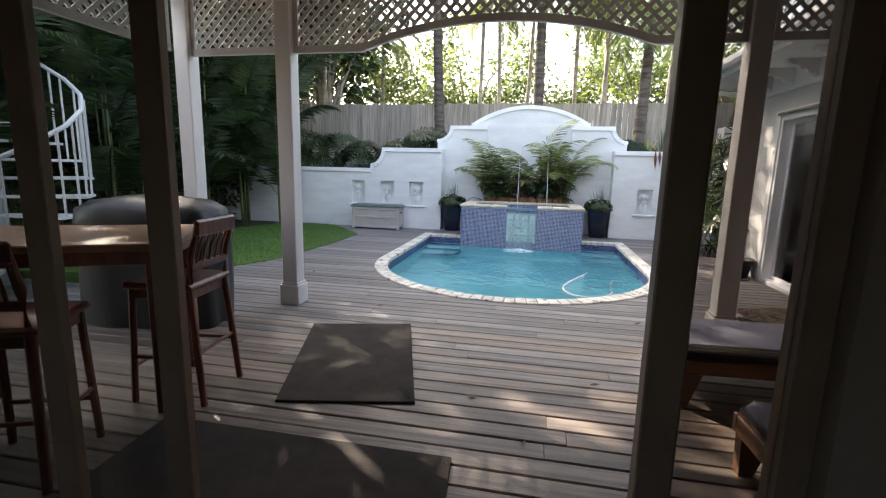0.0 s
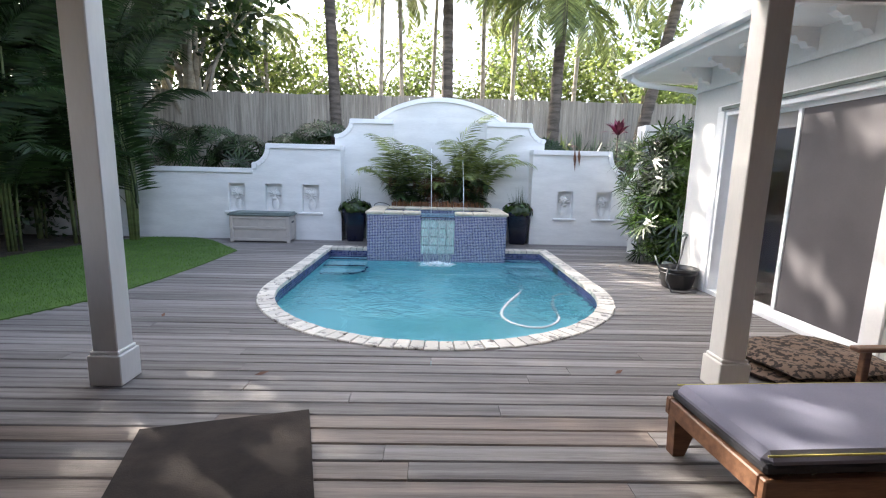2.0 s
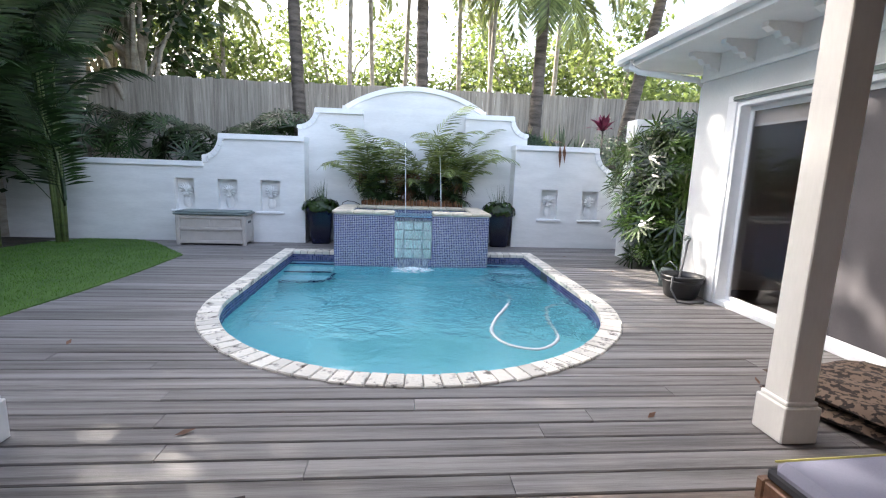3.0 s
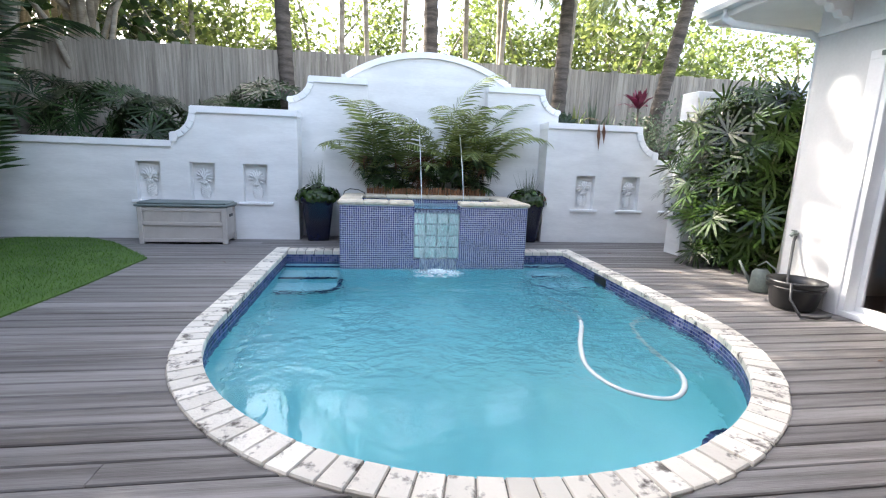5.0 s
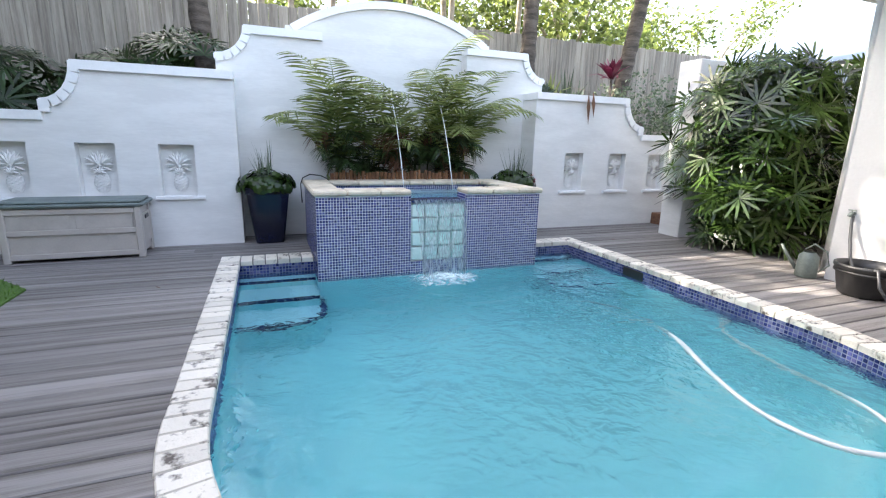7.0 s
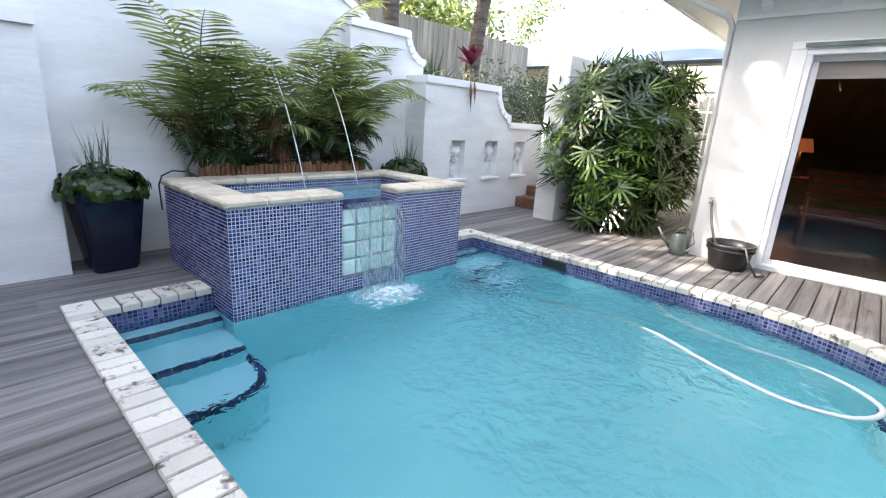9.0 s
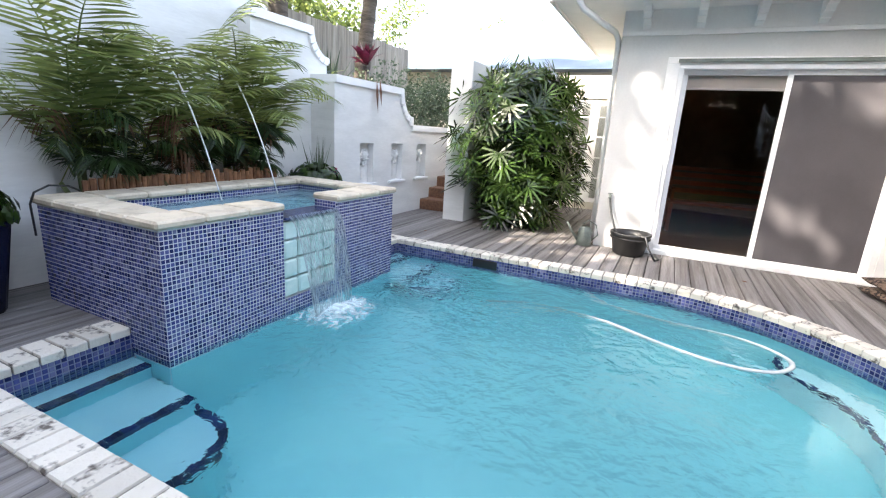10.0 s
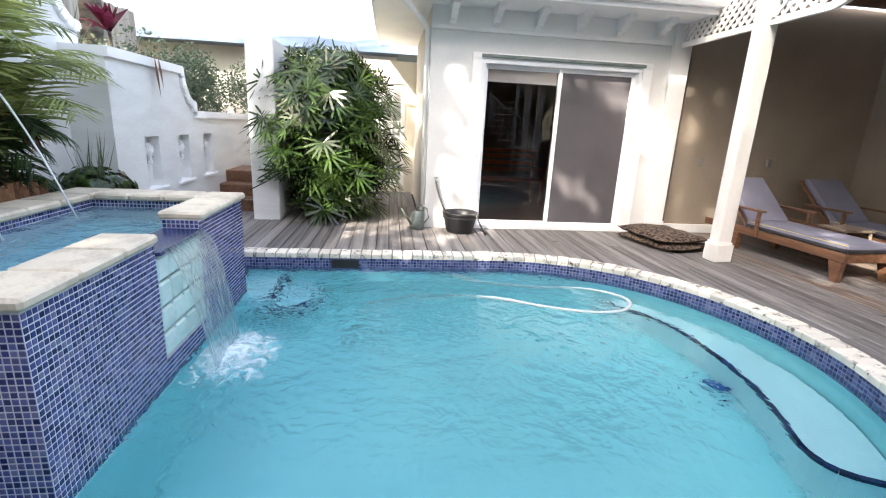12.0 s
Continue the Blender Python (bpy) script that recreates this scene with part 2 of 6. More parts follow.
DARKPOT = mat("cobalt_glaze", (0.006, 0.008, 0.030), (0.003, 0.004, 0.014), 0.22, scale=3, fine=20, bump=0.1)
BLACKPOT = mat("black_iron", (0.02, 0.02, 0.021), (0.012, 0.012, 0.013), 0.4, fine=60, bump=0.3)
BOXCREAM = mat("taupe_resin", (0.50, 0.46, 0.42), (0.44, 0.40, 0.365), 0.5, bump=0.04)
BOXLID = mat("grey_green_lid", (0.16, 0.20, 0.19), (0.12, 0.15, 0.145), 0.45, bump=0.05)
HOSE = mat("grey_white_hose", (0.66, 0.68, 0.68), (0.58, 0.6, 0.6), 0.5)
HOSEGREEN = mat("grey_rubber", (0.07, 0.07, 0.075), (0.05, 0.05, 0.05), 0.5)
GALV = mat("galvanised_steel", (0.20, 0.23, 0.21), (0.13, 0.155, 0.14), 0.55, metal=0.35, scale=8)
PATTERN = mat("brown_pattern_fabric", (0.13, 0.09, 0.065), (0.016, 0.010, 0.008), 0.95, scale=28, fine=90, bump=0.5, lo=0.46, hi=0.52, detail=1)
CEIL = mat("brown_ceiling_wood", (0.20, 0.095, 0.05), (0.13, 0.06, 0.032), 0.6, scale=3, fine=20, stretch=(0.5, 8, 1), world_space=True)
ROOFING = mat("white_roof_tile", (0.72, 0.72, 0.72), (0.60, 0.60, 0.60), 0.8, scale=2, world_space=True)
METALROOF = mat("blue_metal_roof", (0.11, 0.15, 0.20), (0.09, 0.125, 0.17), 0.5, scale=2)
# the rooms' dimness is put into these two dark colours
INNER = mat("room_dimness_paint", (0.115, 0.10, 0.09), (0.085, 0.075, 0.065), 0.8, world_space=True)
INFLOOR = mat("dimmed_tile_floor", (0.10, 0.08, 0.065), (0.07, 0.055, 0.045), 0.4, world_space=True)
SOFA = mat("rust_wood", (0.30, 0.075, 0.03), (0.2, 0.05, 0.02), 0.45)
DRAPE = mat("dark_screen_mesh", (0.085, 0.078, 0.085), (0.07, 0.064, 0.07), 0.75, scale=2, fine=120, bump=0.1)
PALE_MATT = mat("pale_matt", (0.80, 0.78, 0.75), (0.72, 0.70, 0.67), 0.8)
LOGS = mat("log_edging", (0.30, 0.15, 0.075), (0.14, 0.065, 0.035), 0.85, vary=0.3, fine=40, bump=0.5)
CLEANER = mat("blue_plastic", (0.02, 0.10, 0.35), (0.015, 0.08, 0.28), 0.4)
SWITCH = mat("grey_switch_plate", (0.25, 0.24, 0.22), (0.2, 0.19, 0.18), 0.5)
GLASS = pane_mat("window_glass", (0.86, 0.88, 0.88))
TINTED = pane_mat("tinted_glass", (0.84, 0.82, 0.81))
SMOKED = pane_mat("smoked_glass", (0.62, 0.60, 0.58))
LAMPGLOW = glow_mat("lamp_shade_glow", (0.8, 0.24, 0.08), 0.05)


def tile_mat(name):
    """Glass mosaic: each tile its own blue, violet or grey."""
    m = mat(name, (0.5, 0.5, 0.5), rough=0.16, bump=0.05, scale=20)
    n, l = m.node_tree.nodes, m.node_tree.links
    geo, info, add, fr = n.new("ShaderNodeNewGeometry"), n.new("ShaderNodeObjectInfo"), n.new("ShaderNodeMath"), n.new("ShaderNodeMath")
    l.new(geo.outputs["Random Per Island"], add.inputs[0])
    l.new(info.outputs["Random"], add.inputs[1])
    fr.operation = "FRACT"
    l.new(add.outputs[0], fr.inputs[0])
    r = n.new("ShaderNodeValToRGB")
    r.color_ramp.interpolation = "CONSTANT"
    tones = [(0.032, 0.044, 0.165), (0.085, 0.10, 0.28), (0.018, 0.025, 0.11), (0.17, 0.18, 0.33), (0.05, 0.064, 0.22), (0.115, 0.115, 0.26), (0.035, 0.043, 0.155), (0.115, 0.125, 0.32)]
    e = r.color_ramp.elements
    while len(e) < len(tones):
        e.new(0.5)
    for i, c in enumerate(tones):
        e[i].position, e[i].color = i / len(tones), (*c, 1)
    l.new(fr.outputs[0], r.inputs[0])
    l.new(r.outputs[0], n["Principled BSDF"].inputs["Base Color"])
    return m


MOSAIC = tile_mat("blue_glass_mosaic")


# ---- mesh helpers ----
def mesh(name, verts, faces, material, smooth=False):
    me = bpy.data.meshes.new(name)
    me.from_pydata([tuple(v) for v in verts], [], [tuple(f) for f in faces])
    me.materials.append(material)
    if smooth:
        me.polygons.foreach_set("use_smooth", [True] * len(me.polygons))
    me.update()
    return me


class Shape:
    """Collects boxes, tubes and turned forms into one mesh."""

    def __init__(self):
        self.v, self.f = [], []

    def add(self, verts, faces):
        k = len(self.v)
        self.v += [tuple(p) for p in verts]
        self.f += [tuple(i + k for i in q) for q in faces]
        return self

    def box(self, x0, y0, z0, x1, y1, z1, c=0.004, m=None):
        """A box with chamfered edges."""
        c = min(c, (x1 - x0) * 0.4, (y1 - y0) * 0.4, (z1 - z0) * 0.4)
        b = bmesh.new()
        bmesh.ops.create_cube(b, size=1.0, matrix=Matrix.Translation(((x0 + x1) / 2, (y0 + y1) / 2, (z0 + z1) / 2)) @ Matrix.Diagonal((x1 - x0, y1 - y0, z1 - z0, 1)))
        if c > 0:
            bmesh.ops.bevel(b, geom=b.edges[:], offset=c, segments=1, affect="EDGES", profile=0.5)
        if m is not None:
            bmesh.ops.transform(b, matrix=m, verts=b.verts[:])
        b.verts.index_update()
        self.add([p.co[:] for p in b.verts], [[p.index for p in q.verts] for q in b.faces])
        b.free()
        return self

    def tube(self, pts, r, n=8, caps=True):
        """A round bar along points; r is one radius or one for each point."""
        pts = [Vector(p) for p in pts]
        rs = r if isinstance(r, (list, tuple)) else [r] * len(pts)
        v, f = [], []
        up = Vector((0, 0, 1))
        for i, p in enumerate(pts):
            d = (pts[min(i + 1, len(pts) - 1)] - pts[max(i - 1, 0)]).normalized()
            s = d.cross(up)
            s = s.normalized() if s.length > 0.02 else Vector((1, 0, 0))
            t = s.cross(d)
            v += [p + (s * math.cos(a) + t * math.sin(a)) * rs[i] for a in (2 * math.pi * k / n for k in range(n))]
        for i in range(len(pts) - 1):
            f += [(i * n + k, i * n + (k + 1) % n, (i + 1) * n + (k + 1) % n, (i + 1) * n + k) for k in range(n)]
        if caps:
            f += [tuple(range(n - 1, -1, -1)), tuple(range((len(pts) - 1) * n, len(pts) * n))]
        return self.add(v, f)

    def lathe(self, prof, n=24, centre=(0, 0)):
        """Turned about z; prof: radius, height."""
        v, f = [], []
        for r, z in prof:
            v += [(centre[0] + r * math.cos(2 * math.pi * k / n), centre[1] + r * math.sin(2 * math.pi * k / n), z) for k in range(n)]
        for i in range(len(prof) - 1):
            f += [(i * n + k, i * n + (k + 1) % n, (i + 1) * n + (k + 1) % n, (i + 1) * n + k) for k in range(n)]
        return self.add(v, f)

    def prism(self, outline, axis, a, b):
        """An outline pushed through from a to b along an axis; the outline's two numbers are the other axes in order."""
        def put(p, w):
            q = list(p)
            q.insert("xyz".index(axis), w)
            return q
        n = len(outline)
        v = [put(p, a) for p in outline] + [put(p, b) for p in outline]
        f = [tuple(range(n)), tuple(range(2 * n - 1, n - 1, -1))] + [(k, n + k, n + (k + 1) % n, (k + 1) % n) for k in range(n)]
        return self.add(v, f)

    def mesh(self, name, material, smooth=False):
        me = mesh(name, self.v, self.f, material, smooth)
        b = bmesh.new()
        b.from_mesh(me)
        bmesh.ops.recalc_face_normals(b, faces=b.faces[:])
        b.to_mesh(me)
        b.free()
        return me


def thing(name, label, category, at=(0, 0, 0), rz=0, group="", kind=""):
    ob = new(name)
    ob.matrix_world = pose(*at, 0, 0, rz)
    return tagged(ob, label, category, group, kind)


def part(name, shape, material, parent, label="", smooth=False, at=None):
    me = shape if isinstance(shape, bpy.types.Mesh) else shape.mesh(name, material, smooth)
    ob = new(name, me)
    ob.parent = parent
    if at is not None:
        ob.matrix_basis = at
    return tagged(ob, label)


def setting(name, shape, material, label, category, smooth=False):
    ob = new(name, shape if isinstance(shape, bpy.types.Mesh) else shape.mesh(name, material, smooth))
    return tagged(ob, label, category, kind="structure")


def solid(name, shape, material, label, category, smooth=False, group="", kind=""):
    ob = new(name, shape if isinstance(shape, bpy.types.Mesh) else shape.mesh(name, material, smooth))
    return tagged(ob, label, category, group, kind)


def cut(ob, x0, y0, z0, x1, y1, z1):
    """A straight opening through a wall's mesh."""
    cutter = Shape().box(x0, y0, z0, x1, y1, z1, 0).mesh("cutter", STUCCO)
    tmp = new("cutter", cutter)
    mod = ob.modifiers.new("opening", "BOOLEAN")
    mod.object, mod.operation, mod.solver = tmp, "DIFFERENCE", "EXACT"
    bpy.context.view_layer.update()
    me = bpy.data.meshes.new_from_object(ob.evaluated_get(bpy.context.evaluated_depsgraph_get()))
    ob.modifiers.clear()
    ob.data = me
    bpy.data.objects.remove(tmp)


# ---- ground, pool and deck ----
PCX, PCY, PR, PBACK, WL = -0.345, 6.93, 1.88, 9.60, -0.13   # pool: centre and radius of its round end, back edge, water level
SX0, SX1, SY0, SY1, STOP = -1.52, 0.85, 9.25, 10.48, 0.66  # raised spa


def pool_line(off=0.0, n=40, back=None):
    """The pool's edge, pushed out by off: down the west side, round the end, up the east side."""
    r = PR + off
    yb = PBACK + off if back is None else back
    arc = [(PCX + r * math.cos(math.pi + math.pi * k / n), PCY + r * math.sin(math.pi + math.pi * k / n)) for k in range(n + 1)]
    return [(PCX - r, yb)] + arc + [(PCX + r, yb)]


def ring(a, b, za, zb, closed=True):
    n = len(a)
    v = [(x, y, za) for x, y in a] + [(x, y, zb) for x, y in b]
    f = [(k, (k + 1) % n, n + (k + 1) % n, n + k) for k in range(n if closed else n - 1)]
    return v, f


inner = pool_line(0.0)
# ground sheet with the pool's hole in it
hole = pool_line(0.15)
far = []
for x, y in hole:
    d = Vector((x - PCX, y - 7.4)).normalized()
    far.append((PCX + d.x * 900, 7.4 + d.y * 900))
gs = Shape()
gs.add(*ring(hole, far, -0.16, -0.16))
setting("ground", gs, GROUND, "bare brown earth around and beneath the deck", "ground")

shell = Shape()
shell.add(*ring(pool_line(0.0), pool_line(0.0), -0.04, -1.06))
shell.add([(x, y, -1.06) for x, y in inner], [tuple(range(len(inner)))])
shell.add(*ring(pool_line(0.0), pool_line(0.15), -0.04, -0.04))
setting("pool_shell", shell, PLASTER, "light blue plastered swimming pool basin", "pool", True)

# the tiled waterline band of the pool
def band_tiles(line, z0, z1, size, closed=False):
    """Small square tiles standing along a line; returns vertices and faces of each tile."""
    out = []
    for (ax, ay), (bx, by) in zip(line[:-1], line[1:]):
        d = Vector((bx - ax, by - ay))
        n = max(1, round(d.length / size))
        u = d / n
        nrm = Vector((-u.y, u.x)).normalized()
        for i in range(n):
            for j in range(round((z1 - z0) / size)):
                g = 0.1 * size
                p, q = Vector((ax, ay)) + u * (i + g / size), Vector((ax, ay)) + u * (i + 1 - g / size)
                za, zb = z0 + j * size + g, z0 + (j + 1) * size - g
                out.append((p, q, za, zb, nrm))
    return out


def tiles_mesh(name, tiles, proud=0.003):
    v, f = [], []
    for p, q, za, zb, n in tiles:
        k = len(v)
        m = n * proud
        s = (q - p) * 0.08
        h = (zb - za) * 0.08
        v += [(p.x, p.y, za), (q.x, q.y, za), (q.x, q.y, zb), (p.x, p.y, zb)]
        p2, q2 = p + s + m, q - s + m
        v += [(p2.x, p2.y, za + h), (q2.x, q2.y, za + h), (q2.x, q2.y, zb - h), (p2.x, p2.y, zb - h)]
        f += [(k + 4, k + 5, k + 6, k + 7)] + [(k + a, k + (a + 1) % 4, k + 4 + (a + 1) % 4, k + 4 + a) for a in range(4)]
    return mesh(name, v, f, MOSAIC)


band = thing("waterline_band", "band of small blue mosaic tiles along the pool's waterline", "tiles", kind="structure")
line = pool_line(-0.004, 60, PBACK - 0.004)
bs = Shape()
bs.add(*ring(line, line, -0.03, -0.26, False))
bs.add([(line[0][0], line[0][1], -0.03), (line[-1][0], line[-1][1], -0.03), (line[-1][0], line[-1][1], -0.26), (line[0][0], line[0][1], -0.26)], [(0, 1, 2, 3)])
part("grout", bs, mat("grey_blue_grout", (0.24, 0.26, 0.36), (0.17, 0.19, 0.28), 0.8, fine=90, world_space=True), band, "pale grout bed")
inl = list(line)
wt = band_tiles(inl, -0.245, -0.035, 0.030) + band_tiles([inl[-1], inl[0]], -0.245, -0.035, 0.030)
tagged(part("tiles", tiles_mesh("tiles", wt), MOSAIC, band), kind="stuff")

# coping of tumbled blocks round the pool
coping = thing("pool_coping", "tumbled cream stone coping blocks set round the pool's edge", "coping", kind="structure")


def block(pts, z0, z1, worn=0.008):
    """A slab over four corners with worn upper edges."""
    c = sum((Vector(p) for p in pts), Vector((0, 0))) / 4
    s = Shape()
    up = [Vector(p) + (c - Vector(p)).normalized() * worn for p in pts]
    v = [(*p, z0) for p in pts] + [(*p, z1 - worn) for p in pts] + [(*p, z1) for p in up]
    f = [(8, 9, 10, 11)] + [(a + k, a + (k + 1) % 4, a + 4 + (k + 1) % 4, a + 4 + k) for a in (0, 4) for k in range(4)]
    return s.add(v, f)


def coping_row(a0, a1, b0, b1, n):
    """n blocks between an inner edge a0-a1 and an outer edge b0-b1."""
    for i in range(n):
        g = 0.005 / max(0.05, (Vector(a1) - Vector(a0)).length / n)
        t0, t1 = (i + g) / n, (i + 1 - g) / n
        lp = lambda p, q, t: tuple(Vector(p).lerp(Vector(q), t))
        j = random.uniform(-0.006, 0.006)
        part("coping_block", block([lp(a0, a1, t0), lp(a0, a1, t1), lp(b0, b1, t1), lp(b0, b1, t0)], -0.035, 0.016 + j * 0.5), BRICK, coping)


for sgn in (-1, 1):
    xi, xo = PCX + sgn * (PR - 0.015), PCX + sgn * (PR + 0.165)
    coping_row((xi, PCY), (xi, PBACK - 0.015), (xo, PCY), (xo, PBACK - 0.015), 25)
    coping_row((xi, PBACK - 0.015), (SX0 - 0.01 if sgn < 0 else SX1 + 0.01, PBACK - 0.015), (xi, PBACK + 0.2), (SX0 - 0.01 if sgn < 0 else SX1 + 0.01, PBACK + 0.2), 6)
    coping_row((xi, PBACK - 0.012), (xo, PBACK - 0.012), (xi, PBACK + 0.2), (xo, PBACK + 0.2), 1)
NA = 52
for i in range(NA):
    a0, a1 = math.pi + math.pi * (i + 0.03) / NA, math.pi + math.pi * (i + 0.97) / NA
    ri, ro = PR - 0.015, PR + 0.168 + random.uniform(-0.006, 0.006)
    c = [(PCX + r * math.cos(a), PCY + r * math.sin(a)) for r, a in ((ri, a0), (ri, a1), (ro, a1), (ro, a0))]
    part("coping_block", block(c, -0.035, 0.016 + random.uniform(-0.003, 0.003)), BRICK, coping)
cb = Shape()
cb.add(*ring(pool_line(-0.008), pool_line(0.155), 0.006, 0.006))
cb.add(*ring(pool_line(-0.002), pool_line(-0.002), 0.006, -0.05))
part("mortar_bed", cb, mat("mortar", (0.20, 0.18, 0.155), (0.11, 0.10, 0.085), 0.9, world_space=True), coping, "grey mortar between the blocks")

# water
wl = pool_line(-0.006, 60, PBACK - 0.006)
ws = mesh("pool_water", [(x, y, WL) for x, y in wl], [tuple(range(len(wl)))], WATER)
water = tagged(setting("pool_water", ws, WATER, "clear rippled blue pool water", "water"), kind="structure")
water.visible_shadow = False

# steps in both back corners, with dark tile nosings
def pool_steps(x0, x1, name, spa_side):
    """Three steps; the lowest one rounds off at the corner next to the spa (spa_side: 1 at x1, -1 at x0)."""
    st = thing(name, "three pale underwater pool steps edged with dark blue tiles", "steps", group="pool steps")
    for k, (y, z) in enumerate(((9.42, -0.25), (9.04, -0.43), (8.66, -0.62))):
        front = [(x0, y), (x1, y)]
        if k == 2:
            rad, cx = 0.27, x1 - 0.23
            front = [(x0, y)] + [(cx + rad * math.sin(radians(q)), y + rad - rad * math.cos(radians(q))) for q in range(0, 91, 15)] + [(cx + rad, SY0 - 0.03)]
            if spa_side < 0:
                front = [(x0 + x1 - p, q) for p, q in reversed(front)]
        back = [(front[-1][0], PBACK - 0.012), (front[0][0], PBACK - 0.012)] if k < 2 else [(front[-1][0], SY0 - 0.008), (x1 if spa_side > 0 else front[-1][0], SY0 - 0.008)][:1] + [(x1, SY0 - 0.008), (x1, PBACK - 0.012), (x0, PBACK - 0.012)]
        if k == 2 and spa_side < 0:
            back = [(x1, PBACK - 0.012), (x0, PBACK - 0.012), (x0, SY0 - 0.008), (front[0][0], SY0 - 0.008)]
        part("riser", Shape().prism(front + back, "z", -1.045, z - 0.05), PLASTER, st)
        part("tread", Shape().prism(front + back, "z", z - 0.05, z), STEP, st)
        for (ax, ay), (bx, by) in zip(front[:-1], front[1:]):
            p, q = Vector((ax, ay)), Vector((bx, by))
            n = max(1, round((q - p).length / 0.075))
            side = Vector((-(q - p).y, (q - p).x)).normalized()
            for i in range(n):
                u, w = p.lerp(q, (i + 0.015) / n), p.lerp(q, (i + 0.985) / n)
                o = [u - side * 0.008, w - side * 0.008, w + side * 0.045, u + side * 0.045]
                part("nosing_tile", block([tuple(c) for c in o], z - 0.03, z + 0.008, 0.004), DARKTILE, st)
    return st


pool_steps(PCX - PR + 0.005, SX0 - 0.01, "pool_steps", 1)
pool_steps(SX1 + 0.01, PCX + PR - 0.005, "pool_steps", -1)
# curved seat at the round end
seat = thing("pool_bench", "curved pale underwater bench edged with dark blue tiles", "bench")
outer_arc = [(PCX + (PR - 0.01) * math.cos(a), PCY + (PR - 0.01) * math.sin(a)) for a in [radians(237 + 88 * k / 24) for k in range(25)]]
EDGE = [(-1.38, 5.40), (-1.25, 5.60), (-1.05, 5.64), (-0.75, 5.53), (-0.31, 5.44), (0.30, 5.46), (0.66, 5.58), (0.96, 5.82), (1.2, 5.82)]
edge = []
for k in range(25):
    u = k / 24 * (len(EDGE) - 1)
    i = min(len(EDGE) - 2, int(u))
    p0, p1, p2, p3 = (Vector(EDGE[max(0, min(len(EDGE) - 1, i + d))]) for d in (-1, 0, 1, 2))
    w = u - i
    edge.append(tuple(0.5 * (2 * p1 + (p2 - p0) * w + (2 * p0 - 5 * p1 + 4 * p2 - p3) * w * w + (3 * p1 - p0 - 3 * p2 + p3) * w ** 3)))
n = 25
v = [(*p, -0.62) for p in outer_arc] + [(*p, -0.62) for p in edge] + [(*p, -1.05) for p in edge]
f = [(k, k + 1, n + k + 1, n + k) for k in range(n - 1)] + [(n + k, n + k + 1, 2 * n + k + 1, 2 * n + k) for k in range(n - 1)]
part("seat", Shape().add(v, f), mat("bench_plaster", (0.74, 0.87, 0.90), (0.68, 0.82, 0.86), 0.7, scale=1.5, fine=12, bump=0.05, world_space=True), seat)
for k in range(n - 1):
    p, q = Vector(edge[k]).lerp(Vector(edge[k + 1]), 0.01), Vector(edge[k]).lerp(Vector(edge[k + 1]), 0.99)
    d = (q - p).normalized()
    m = Vector((-d.y, d.x)) * 0.017
    part("nosing_tile", Shape().add([(*(p - m), -0.65), (*(q - m), -0.65), (*(q + m), -0.65), (*(p + m), -0.65), (*(p - m), -0.612), (*(q - m), -0.612), (*(q + m), -0.612), (*(p + m), -0.612)],
         [(4, 5, 6, 7), (0, 1, 5, 4), (1, 2, 6, 5), (2, 3, 7, 6), (3, 0, 4, 7)]), DARKTILE, seat)

# lawn and soil beds
lawn_line = [(-3.68, 9.14), (-3.68, 8.0), (-3.74, 7.1), (-3.86, 6.2), (-4.2, 5.45), (-5.2, 4.75), (-6.6, 4.6), (-6.75, 6.5), (-6.6, 8.4), (-6.2, 9.9), (-5.85, 10.45), (-5.0, 10.45), (-4.55, 10.15)]
ls = Shape().add([(x, y, 0.012) for x, y in lawn_line] + [(x, y, -0.15) for x, y in lawn_line], [tuple(range(len(lawn_line)))] + [(k, (k + 1) % 13, 13 + (k + 1) % 13, 13 + k) for k in range(13)])
setting("lawn", ls, TURF, "small patch of short green lawn with a curved edge", "lawn")


def inside(x, y, poly):
    r = False
    for (ax, ay), (bx, by) in zip(poly, poly[1:] + poly[:1]):
        if (ay > y) != (by > y) and x < (bx - ax) * (y - ay) / (by - ay) + ax:
            r = not r
    return r


rng = random.Random(4)
v, f = [], []
while len(f) < 26000:
    x, y = rng.uniform(-6.75, -3.6), rng.uniform(4.6, 10.46)
    if not inside(x, y, lawn_line):
        continue
    a, h, l = rng.uniform(0, 6.28), rng.uniform(0.015, 0.034), rng.uniform(-0.014, 0.014)
    k = len(v)
    v += [(x - 0.003 * math.cos(a), y - 0.003 * math.sin(a), 0.01), (x + 0.003 * math.cos(a), y + 0.003 * math.sin(a), 0.01), (x + l, y + l * 0.7, 0.01 + h)]
    f.append((k, k + 1, k + 2))
solid("lawn_grass", mesh("lawn_grass", v, f, BLADE), BLADE, "short green grass blades on the lawn", "grass", kind="stuff")

setting("bed_soil", Shape().add([(-10, 3.0, 0.0), (-6.3, 3.0, 0.0), (-6.5, 8.6, 0.0), (-6.2, 10.50, 0.0), (-10, 10.50, 0.0)], [(0, 1, 2, 3, 4)]), SOIL, "dark mulched soil under the hedge", "soil")
setting("upper_bed", Shape().box(-9, 11.08, -0.1, -2.4, 13.05, 1.27, 0).box(-2.4, 11.29, -0.1, 1.82, 13.05, 1.27, 0).box(1.82, 11.1, -0.1, 9, 13.05, 1.27, 0).box(-3.2, 11.32, 1.27, 4.2, 13.05, 1.58, 0.05), SOIL, "raised soil bed behind the garden wall", "soil")

